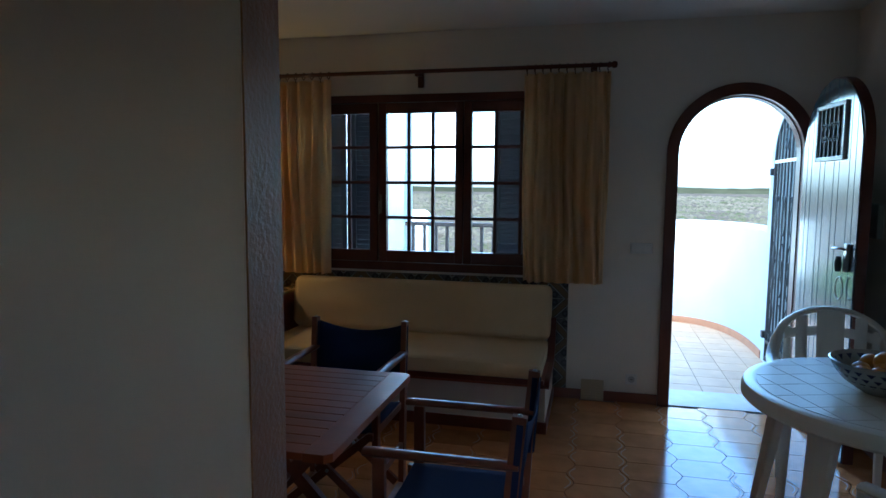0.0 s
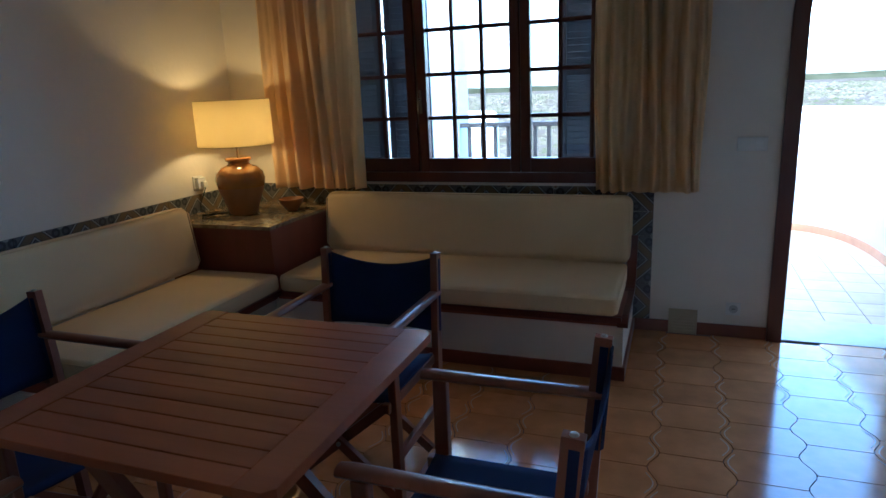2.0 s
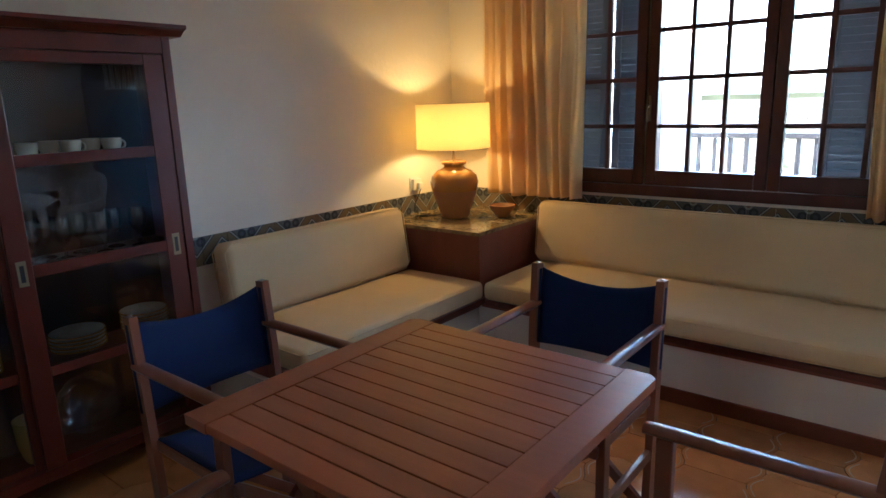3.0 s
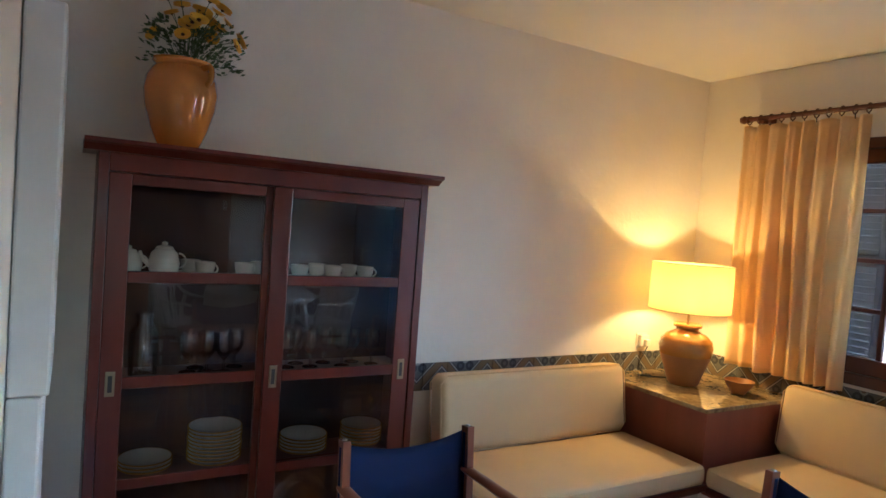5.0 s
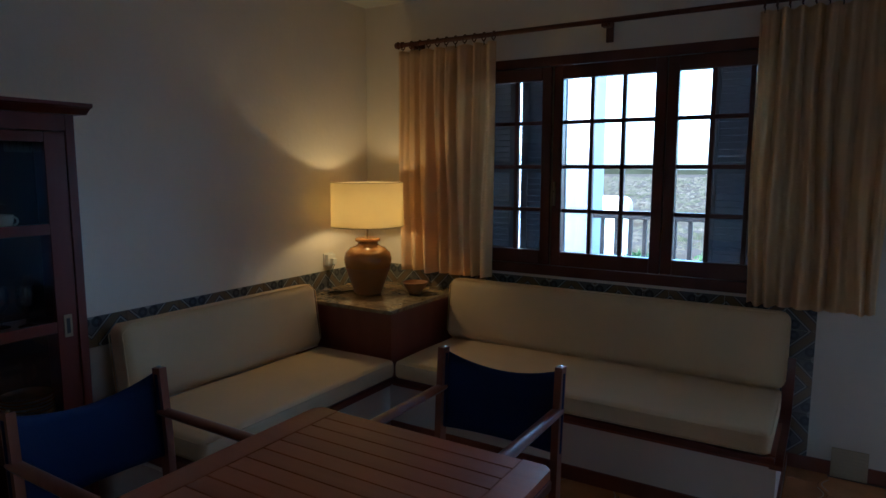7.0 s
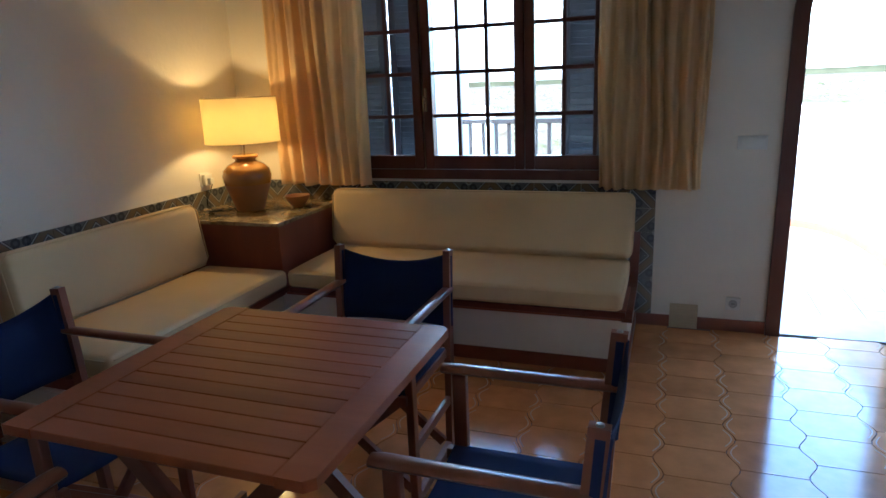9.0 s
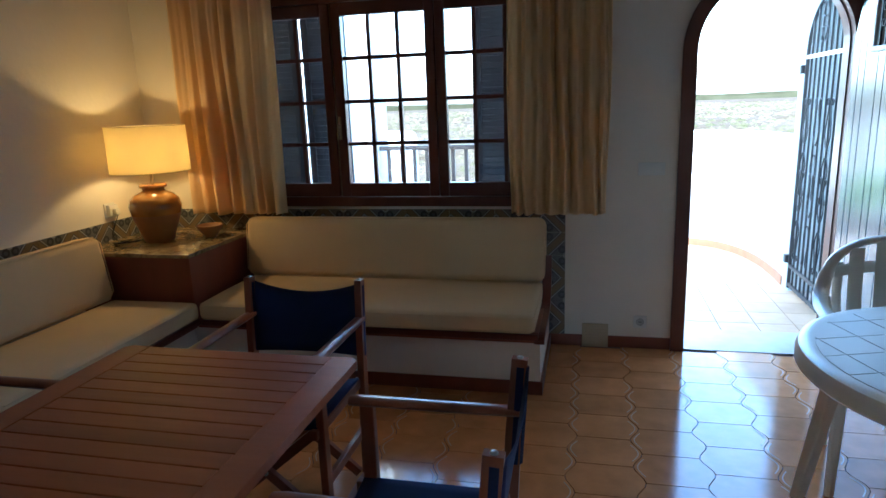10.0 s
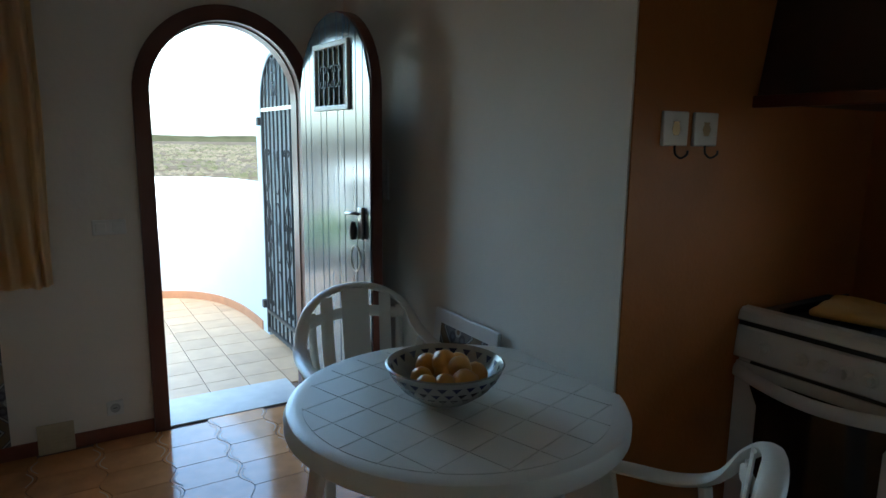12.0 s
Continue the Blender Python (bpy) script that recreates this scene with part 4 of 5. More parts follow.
director_chair(pose(-0.155, 2.535, 0, 0, 0, -90), "teak folding chair with navy canvas, drawn up before the cabinet")
director_chair(pose(0.537, 3.265, 0, 0, 0, 180), "teak folding chair with navy canvas, its back to the window bench")
director_chair(pose(1.232, 2.58, 0, 0, 0, 90), "teak folding chair with navy canvas, its back to the doorway")
director_chair(pose(0.60, 1.88, 0, 0, 0, 2), "teak folding chair with navy canvas, its back to the partition wall")


def cabinet():
    c = thing("display_cabinet", "dark mahogany cabinet with two sliding glazed doors, full of crockery", "cabinet")
    y0, y1, xb, xf = 1.585, 2.875, XL + 0.004, -1.0
    for yy in (y0, y1 - 0.035):
        part("side_panel", B(xb, xf, yy, yy + 0.035, 0.09, 1.70, 0.003), DARKWOOD, c)
    part("back_panel", B(xb, xb + 0.012, y0 + 0.035, y1 - 0.035, 0.09, 1.70), INNERWOOD, c, "back panel coloured near-black to stand for the shade inside")
    part("cabinet_head", B(xb + 0.012, xf, y0 + 0.035, y1 - 0.035, 1.635, 1.70, 0.003), DARKWOOD, c)
    part("cabinet_plinth", B(xb + 0.012, xf, y0 + 0.035, y1 - 0.035, 0.09, 0.135, 0.003), DARKWOOD, c)
    bm = bmesh.new()
    prism(bm, [(0, 1.701), (0.27, 1.701), (0.285, 1.712), (0.30, 1.722), (0.318, 1.728), (0.318, 1.742), (0, 1.742)], y1 - y0 + 0.09, (xb, y0 - 0.045, 0))
    part("cornice", bm, DARKWOOD, c)
    for yy in (y0 + 0.02, y1 - 0.02):
        for xx in (xb + 0.04, xf - 0.04):
            part("cabinet_foot", B(xx - 0.025, xx + 0.025, yy - 0.02, yy + 0.02, 0, 0.09, 0.005), DARKWOOD, c)
    for z in (0.51, 0.885, 1.262):
        part("shelf", B(xb + 0.012, xf - 0.07, y0 + 0.036, y1 - 0.036, z - 0.018, z, 0.002), DARKWOOD, c)
    def sliding(a, b, x, ga, gb, pulls):
        d = part("sliding_door", bmesh.new(), DARKWOOD, c, "glazed sliding door with four panes")
        part("door_stile", B(x - 0.022, x, a, ga, 0.137, 1.633, 0.003), DARKWOOD, d)
        part("door_stile", B(x - 0.022, x, gb, b, 0.137, 1.633, 0.003), DARKWOOD, d)
        for z0, z1 in ((0.137, 0.165), (0.485, 0.525), (0.858, 0.902), (1.243, 1.285), (1.592, 1.633)):
            part("door_rail", B(x - 0.020, x - 0.001, ga, gb, z0, z1, 0.003), DARKWOOD, d)
        for z0, z1 in ((0.165, 0.485), (0.525, 0.858), (0.902, 1.243), (1.285, 1.592)):
            o = part("glass_pane", B(x - 0.012, x - 0.009, ga, gb, z0, z1), CABGLASS, d)
            o.visible_shadow = False
        for yy in pulls:
            bm = B(x, x + 0.003, yy - 0.016, yy + 0.016, 0.835, 0.925, 0.001)
            part("recessed_pull", bm, BRONZE, d)
            part("pull_well", B(x + 0.003, x + 0.0035, yy - 0.007, yy + 0.007, 0.85, 0.91), IRON, d)
    sliding(y0 + 0.037, 2.235, xf - 0.03, 1.695, 2.170, (1.657,))
    sliding(2.195, y1 - 0.037, xf - 0.004, 2.268, 2.760, (2.232, 2.80))


cabinet()


def lathe_thing(name, label, cat, prof, mat, at, group="", seg=28, extra=None):
    t = thing(name, label, cat, at, group)
    part(name + "_body", lathe(bmesh.new(), prof, seg), mat, t, smooth=True)
    if extra:
        extra(t)
    return t


def cup_handle(r, z0, z1, mat, w=0.008):
    def f(t):
        bm = bmesh.new()
        zc, h = (z0 + z1) / 2, (z1 - z0) / 2
        sweep(bm, [(r - 0.004 + h * 1.0 * math.sin(a), 0, zc + h * math.cos(a)) for a in np.linspace(0.1, 3.04, 12)], w, w, 8, (0, 1, 0))
        part("handle", bm, mat, t, smooth=True)
    return f


PLATE = [(0, 0), (0.055, 0), (0.06, 0.004), (0.10, 0.014), (0.104, 0.016), (0.10, 0.019), (0.06, 0.009), (0, 0.007)]
CUP = [(0, 0), (0.022, 0), (0.03, 0.008), (0.036, 0.03), (0.038, 0.052), (0.035, 0.053), (0.032, 0.03), (0.02, 0.008), (0, 0.006)]
MUG = [(0, 0), (0.03, 0), (0.035, 0.01), (0.045, 0.03), (0.047, 0.06), (0.048, 0.072), (0.044, 0.072), (0.042, 0.03), (0.02, 0.012), (0, 0.01)]
GOBLET = [(0, 0), (0.034, 0), (0.03, 0.004), (0.005, 0.01), (0.004, 0.05), (0.02, 0.066), (0.034, 0.09), (0.035, 0.13), (0.031, 0.155), (0.030, 0.155), (0.033, 0.13), (0.032, 0.09), (0.018, 0.068), (0, 0.062)]
XC = -1.165


def stack(y, z, n, label, s=1.0, x=XC):
    first = thing("dinner_plate", label, "plate", pose(x, y, z), "stacked plates in the cabinet")
    first.scale = (s, s, 1)
    part("plate_body", lathe(bmesh.new(), PLATE, 28), CHINA, first, smooth=True)
    bm = bmesh.new()
    sweep(bm, [(0.1025 * math.cos(a), 0.1025 * math.sin(a), 0.0165) for a in np.linspace(0, 2 * math.pi, 33)], 0.007, 0.0055, 6)
    part("plate_rim", bm, RIM, first, smooth=True)
    for i in range(1, n):
        copy_thing(first, pose(x + 0.001 * math.sin(i * 2.1), y + 0.001 * math.cos(i * 1.7), z + i * 0.0142))


stack(1.80, 0.5105, 3, "cream soup plate with a yellow rim in a low stack", 0.93, -1.15)
stack(2.055, 0.5105, 10, "cream dinner plate with a yellow rim in a tall stack", 1.0, -1.155)
stack(2.425, 0.5105, 5, "cream plate with a yellow rim in a low stack", 0.97, -1.15)
stack(2.70, 0.5105, 6, "small cream plate with a yellow rim in a stack", 0.9, -1.16)
c = lathe_thing("tea_cup", "cream china cup on its saucer, top shelf", "cup", CUP, CHINA, pose(-1.10, 1.97, 1.2685, 0, 0, 60), "cups on the top shelf", extra=cup_handle(0.036, 0.012, 0.044, CHINA))
part("saucer", lathe(bmesh.new(), [(0, -0.005), (0.03, -0.005), (0.058, 0.004), (0.058, 0.006), (0.03, 0.0), (0, 0.0)], 24), CHINA, c, smooth=True)
for x, y, a in ((-1.19, 1.93, 80), (-1.11, 2.12, 110), (-1.19, 2.20, 70), (-1.10, 2.345, 130), (-1.11, 2.495, 60), (-1.19, 2.45, 100), (-1.11, 2.645, 70), (-1.19, 2.60, 200)):
    copy_thing(c, pose(x, y, 1.2685, 0, 0, a))


def teapot(y, s, x=-1.13):
    t = lathe_thing("tea_pot", "cream china pot with lid and handle", "teapot", [(0, 0), (0.04, 0), (0.055, 0.02), (0.06, 0.05), (0.05, 0.09), (0.035, 0.105), (0, 0.105)], CHINA, pose(x, y, 1.263, 0, 0, 90), "pots on the top shelf", extra=cup_handle(0.055, 0.03, 0.09, CHINA))
    t.scale = (s, s, s)
    part("lid", lathe(bmesh.new(), [(0.036, 0.106), (0.03, 0.116), (0.01, 0.122), (0.012, 0.132), (0, 0.138)], 20), CHINA, t, smooth=True)
    bm = bmesh.new()
    sweep(bm, [(-0.05, 0, 0.04), (-0.08, 0, 0.065), (-0.09, 0, 0.095)], [0.025, 0.016, 0.012], [0.025, 0.016, 0.012], 8, (0, 1, 0))
    part("spout", bm, CHINA, t, smooth=True)


teapot(1.705, 0.8, -1.14)
teapot(1.825, 0.95)
g = lathe_thing("wine_glass", "clear stemmed drinking glass", "glass", GOBLET, WATERGLASS, pose(-1.12, 1.93, 0.8855), "glasses on the middle shelf")
for x, y in ((-1.12, 2.0), (-1.19, 1.97), (-1.1, 2.06), (-1.18, 2.12), (-1.12, 2.32), (-1.18, 2.38), (-1.11, 2.42), (-1.17, 2.5), (-1.10, 2.56), (-1.16, 2.63), (-1.1, 2.70)):
    copy_thing(g, pose(x, y, 0.8855))
lathe_thing("glass_carafe", "tall clear glass carafe", "carafe", [(0, 0), (0.05, 0), (0.052, 0.01), (0.052, 0.16), (0.03, 0.20), (0.032, 0.23), (0.03, 0.23), (0.028, 0.2), (0.049, 0.16), (0.049, 0.012), (0, 0.01)], WATERGLASS, pose(-1.13, 1.77, 0.8855))
m = lathe_thing("mug", "small yellow glazed pottery mug", "mug", MUG, YELLOW, pose(-1.115, 1.765, 0.1365, 0, 0, 60), "mugs at the bottom of the cabinet", extra=cup_handle(0.045, 0.012, 0.06, YELLOW, 0.01))
m.scale = (1.12, 1.12, 1.1)
for x, y, z, a in ((-1.115, 1.915, 0.1365, 75), (-1.20, 1.70, 0.1365, 200), (-1.20, 1.88, 0.1365, 170), (-1.118, 1.768, 0.2165, 80), (-1.118, 1.905, 0.2165, 100)):
    copy_thing(m, pose(x, y, z, 0, 0, a))
lathe_thing("yellow_pitcher", "tall yellow glazed pottery pitcher", "pitcher", [(0, 0), (0.04, 0), (0.05, 0.02), (0.062, 0.08), (0.066, 0.17), (0.063, 0.17), (0.057, 0.08), (0.03, 0.015), (0, 0.01)], YELLOW, pose(-1.13, 2.215, 0.1365), extra=cup_handle(0.06, 0.05, 0.13, YELLOW, 0.012))
pl = thing("glass_platter", "large clear glass platter leaning in the cabinet", "platter", pose(-1.20, 2.44, 0.262, 0, 78, 0))
part("platter_body", lathe(bmesh.new(), [(0, 0), (0.07, 0), (0.08, 0.008), (0.125, 0.018), (0.125, 0.022), (0.08, 0.012), (0, 0.004)], 36), WATERGLASS, pl, smooth=True)


def flower_jar():
    j = thing("flower_jar", "orange glazed jar with small loop handles on the cabinet", "vase", pose(-1.12, 1.85, 1.7425, 0, 0, -55))
    part("jar_body", lathe(bmesh.new(), [(0, 0), (0.065, 0), (0.07, 0.01), (0.095, 0.07), (0.118, 0.15), (0.125, 0.21), (0.118, 0.26), (0.10, 0.295), (0.088, 0.305), (0.10, 0.318), (0.10, 0.328), (0.088, 0.328), (0.078, 0.30), (0, 0.27)], 48), JAR, j, smooth=True)
    for s in (-1, 1):
        bm = bmesh.new()
        sweep(bm, smooth_pts([(0.0, s * 0.095, 0.30), (0, s * 0.135, 0.30), (0, s * 0.14, 0.26), (0, s * 0.118, 0.235)], 4), 0.024, 0.016, 8, (1, 0, 0))
        part("loop_handle", bm, JAR, j, smooth=True)
    j.scale = (1.05, 1.05, 1.0)
    b = thing("flower_bouquet", "bunch of orange-yellow daisy flowers with green leaves in the jar", "flowers", pose(-1.12, 1.865, 2.02))
    rng = random.Random(11)
    stems, leaves = bmesh.new(), bmesh.new()
    for i in range(25):
        a, r = rng.uniform(0, 6.28), rng.uniform(0.05, 1.0)
        tip = Vector((0.11 * r * math.cos(a), 0.23 * r * math.sin(a) + 0.02, 0.26 - 0.10 * r * r + rng.uniform(-0.06, 0.04)))
        sweep(stems, smooth_pts([(0.02 * math.cos(a), 0.02 * math.sin(a), 0.0), tuple(tip * 0.5 + Vector((0, 0, 0.04))), tuple(tip)], 3), 0.003, 0.003, 5)
        d = (tip - Vector((0, 0, 0.05))).normalized()
        q = d.to_track_quat("Z", "Y")
        pb = bmesh.new()
        n = 11
        rad = rng.uniform(0.026, 0.037)
        for lay in (0, 1):
            for k in range(n):
                an = 2 * math.pi * (k + lay * 0.5) / n
                c1, s1 = math.cos(an), math.sin(an)
                wv = Vector((-s1, c1, 0)) * rad * 0.28
                e0, e1 = Vector((c1, s1, 0)) * rad * 0.25, Vector((c1, s1, 0.15 + 0.25 * lay)) * rad
                vs = [e0 - wv * 0.5 + Vector((0, 0, lay * 0.002)), e0 + wv * 0.5 + Vector((0, 0, lay * 0.002)), e1 + wv, e1 - wv]
                pb.faces.new([pb.verts.new(tip + q @ v) for v in vs])
        part("flower_head", pb, PETAL, b)
        cb = bmesh.new()
        bmesh.ops.create_icosphere(cb, subdivisions=1, radius=rad * 0.26, matrix=Matrix.Translation(tip + d * 0.002))
        part("flower_centre", cb, SEED, b)
    for i in range(520):
        a, r = rng.uniform(0, 6.28), rng.uniform(0.1, 1.0)
        p = Vector((0.10 * r * math.cos(a), 0.19 * r * math.sin(a) + 0.02, rng.uniform(0.03, 0.19)))
        d = Vector((math.cos(a), math.sin(a), rng.uniform(-0.2, 1.2))).normalized() * rng.uniform(0.018, 0.034)
        e = d.cross(Vector((rng.uniform(-1, 1), rng.uniform(-1, 1), 1))).normalized() * 0.008
        leaves.faces.new([leaves.verts.new(p), leaves.verts.new(p + d * 0.5 + e), leaves.verts.new(p + d), leaves.verts.new(p + d * 0.5 - e)])
    tagged(part("stems", stems, LEAF, b), kind="stuff")
    tagged(part("leaves", leaves, LEAF, b), kind="stuff")


flower_jar()
wp = thing("white_wall_cupboard", "shallow white painted cupboard on the partition wall", "cupboard")
part("cupboard_body", B(-0.45, -0.05, YS + 0.002, YS + 0.078, 1.12, 1.93, 0.006), SWITCH, wp)
part("cupboard_base", B(-0.45, -0.05, YS + 0.002, YS + 0.065, 0.002, 1.118, 0.006), SWITCH, wp)


# ---- white table corner ----
TC = (2.765, 3.17)


def plastic_table():
    t = thing("plastic_table", "round white moulded plastic garden table with a tile-pattern top", "table", pose(TC[0], TC[1], 0))
    t.scale = (1.042, 1.042, 1.02)
    R = 0.50
    part("tabletop", lathe(bmesh.new(), [(0, 0.700), (R - 0.02, 0.700), (R - 0.035, 0.66), (R - 0.01, 0.655), (R, 0.665), (R, 0.695), (R - 0.008, 0.712), (R - 0.024, 0.719), (R - 0.05, 0.7155), (0, 0.7155)], 96), PLASTIC, t, smooth=True)
    step = 0.1225
    pad = R - 0.052
    for i in range(-4, 4):
        for j in range(-4, 4):
            x0, x1, y0, y1 = i * step + 0.002, (i + 1) * step - 0.002, j * step + 0.002, (j + 1) * step - 0.002
            poly = [(x0, y0), (x1, y0), (x1, y1), (x0, y1)]
            def clip(poly, k):
                nx, ny = math.cos(k), math.sin(k)
                out = []
                for a, b in zip(poly, poly[1:] + poly[:1]):
                    da, db = a[0] * nx + a[1] * ny - pad, b[0] * nx + b[1] * ny - pad
                    if da <= 0:
                        out.append(a)
                    if da * db < 0:
                        u = da / (da - db)
                        out.append((a[0] + (b[0] - a[0]) * u, a[1] + (b[1] - a[1]) * u))
                return out
            for k in range(72):
                poly = clip(poly, 2 * math.pi * k / 72)
                if len(poly) < 3:
                    break
            if len(poly) >= 3:
                part("top_square", prism(bmesh.new(), poly, 0.0018, (0, 0, 0.7156), (1, 0, 0), (0, 1, 0), (0, 0, 1)), PLASTIC, t, at=pose(0, 0, 0, 0, 0, 17))
    for a in (130, 222, 312, 42):
        bm = bmesh.new()
        ca, sa = math.cos(radians(a)), math.sin(radians(a))
        sweep(bm, [(0.40 * ca, 0.40 * sa, 0.70), (0.42 * ca, 0.42 * sa, 0.66), (0.465 * ca, 0.465 * sa, 0.40), (0.535 * ca, 0.535 * sa, 0.0)], [0.14, 0.095, 0.07, 0.052], [0.05, 0.045, 0.04, 0.035], 4, (ca, sa, 0), True)
        o = part("leg", bm, PLASTIC, t)
        bv = o.modifiers.new("round", "BEVEL")
        bv.width, bv.segments = 0.008, 2


plastic_table()


def plastic_chair(at, label):
    """Faces +y, origin on the floor."""
    c = thing("plastic_chair", label, "chair", at, "white plastic chairs")
    bm = B(-0.23, 0.23, -0.20, 0.24, 0.41, 0.435, 0.012, 3)
    bmesh.ops.subdivide_edges(bm, edges=[e for e in bm.edges if e.calc_length() > 0.2], cuts=8, use_grid_fill=True)
    for v in bm.verts:
        v.co.z -= 0.02 * max(0, 1 - (v.co.x / 0.23) ** 2) * max(0, 1 - (v.co.y / 0.24) ** 2)
    part("seat", bm, PLASTIC, c, smooth=True)
    rim = smooth_pts([(-0.285, 0.20, 0.622), (-0.29, 0.05, 0.632), (-0.285, -0.10, 0.638), (-0.262, -0.20, 0.685), (-0.215, -0.262, 0.785), (-0.12, -0.30, 0.848), (0, -0.31, 0.868), (0.12, -0.30, 0.848), (0.215, -0.262, 0.785), (0.262, -0.20, 0.685), (0.285, -0.10, 0.638), (0.29, 0.05, 0.632), (0.285, 0.20, 0.622)], 5)
    n = len(rim)
    w = [0.058 if (i < n * 0.3 or i > n * 0.7) else 0.05 for i in range(n)]
    bm = bmesh.new()
    sweep(bm, rim, w, 0.03, 10)
    part("arm_and_back_rim", bm, PLASTIC, c, smooth=True)
    for x, ww, zt in ((-0.195, 0.035, 0.775), (-0.13, 0.055, 0.835), (0.0, 0.125, 0.86), (0.13, 0.055, 0.835), (0.195, 0.035, 0.775)):
        bm = bmesh.new()
        sweep(bm, smooth_pts([(x * 0.92, -0.205, 0.42), (x, -0.25, 0.6), (x * 1.02, -0.29 + abs(x) * 0.15, zt)], 4), ww, 0.012, 8, (0, 1, 0))
        part("back_slat", bm, PLASTIC, c, smooth=True)
    bm = bmesh.new()
    sweep(bm, smooth_pts([(-0.215, -0.25, 0.735), (-0.1, -0.282, 0.752), (0, -0.29, 0.756), (0.1, -0.282, 0.752), (0.215, -0.25, 0.735)], 4), 0.012, 0.05, 8)
    part("back_cross_rail", bm, PLASTIC, c, smooth=True)
    for s in (-1, 1):
        for pts in ([(s * 0.278, 0.20, 0.62), (s * 0.262, 0.215, 0.43), (s * 0.275, 0.25, 0.0)], [(s * 0.262, -0.17, 0.65), (s * 0.225, -0.19, 0.43), (s * 0.215, -0.15, 0.0)]):
            bm = bmesh.new()
            sweep(bm, smooth_pts(pts, 3), [0.05, 0.05, 0.055, 0.055, 0.045, 0.04, 0.036], 0.035, 8, (0, 1, 0))
            part("leg", bm, PLASTIC, c, smooth=True)
        part("seat_side_bar", B(s * 0.245 - 0.015, s * 0.245 + 0.015, -0.19, 0.225, 0.40, 0.44, 0.008), PLASTIC, c)
    return c


plastic_chair(pose(2.82, 3.845, 0, 0, 0, 174), "white plastic garden armchair between the round table and the open door")
plastic_chair(pose(2.79, 2.54, 0, 0, 0, 31), "white plastic garden armchair pushed up to the round table")


BX, BY, BZ = 2.715, 3.16, 0.7324


def fruit_bowl():
    b = thing("fruit_bowl", "grey ceramic bowl painted with rows of dark triangles", "bowl", pose(BX, BY, BZ))
    b.scale = (1.18, 1.18, 1.06)
    R, H = 0.15, 0.112
    prof = [(0, 0), (0.055, 0), (0.06, 0.006), (0.075, 0.014), (0.11, 0.042), (0.135, 0.075), (0.148, 0.105), (0.152, H), (0.147, 0.115), (0.141, 0.105), (0.128, 0.075), (0.10, 0.045), (0.06, 0.02), (0, 0.014)]
    ware = material("grey_glazed_stoneware", (0.38, 0.35, 0.30), 0.2, vary=0.15, scale=30)
    part("bowl_body", lathe(bmesh.new(), prof, 64), ware, b, smooth=True)
    bm = bmesh.new()
    def rad(z):
        for (r0, z0), (r1, z1) in zip(prof[3:8], prof[4:8]):
            if z0 <= z <= z1:
                return r0 + (r1 - r0) * (z - z0) / (z1 - z0) + 0.0012
        return 0.152
    for row, z in enumerate((0.088, 0.066, 0.044)):
        n = 26
        for i in range(n):
            a = 2 * math.pi * (i + 0.5 * (row % 2)) / n
            h = 0.36 * 2 * math.pi / n
            v = [(a - h, z + 0.007), (a + h, z + 0.007), (a, z - 0.008)]
            bm.faces.new([bm.verts.new((rad(zz) * math.cos(aa), rad(zz) * math.sin(aa), zz)) for aa, zz in v])
    for i in range(22):
        a = 2 * math.pi * i / 22
        h = 0.3 * 2 * math.pi / 22
        v = [(a - h, 0.103, 0.138), (a + h, 0.103, 0.138), (a, 0.083, 0.129)]
        bm.faces.new([bm.verts.new((r * math.cos(aa), r * math.sin(aa), zz)) for aa, zz, r in v])
    part("painted_pattern", bm, material("dark_blue_glaze", (0.03, 0.03, 0.07), 0.25), b)
    rng = random.Random(4)
    spots = [(0.0, 0.0, 0.085), (0.065, 0.03, 0.088), (-0.07, 0.02, 0.075), (0.02, -0.075, 0.078), (-0.04, -0.06, 0.075), (0.08, -0.04, 0.078), (-0.02, 0.07, 0.09), (0.04, 0.085, 0.088), (-0.085, -0.035, 0.072), (0.01, 0.02, 0.108), (0.03, -0.03, 0.104)]
    for x, y, z in spots:
        f = thing("lemon", "round yellow lemon in the patterned bowl", "fruit", pose(BX + x, BY + y * 1.02, BZ + z * 1.06 - 0.004, rng.uniform(60, 120), rng.uniform(-20, 20), rng.uniform(0, 360)), "fruit in the bowl")
        k = rng.uniform(0.88, 1.08)
        prof2 = [(0, -0.043), (0.006, -0.041), (0.018, -0.034), (0.030, -0.018), (0.034, 0.0), (0.030, 0.018), (0.018, 0.032), (0.007, 0.038), (0.004, 0.042), (0, 0.043)]
        part("lemon_peel", lathe(bmesh.new(), [(r * k * 1.1, zz * k * 0.96) for r, zz in prof2], 20), FRUIT, f, smooth=True)


fruit_bowl()


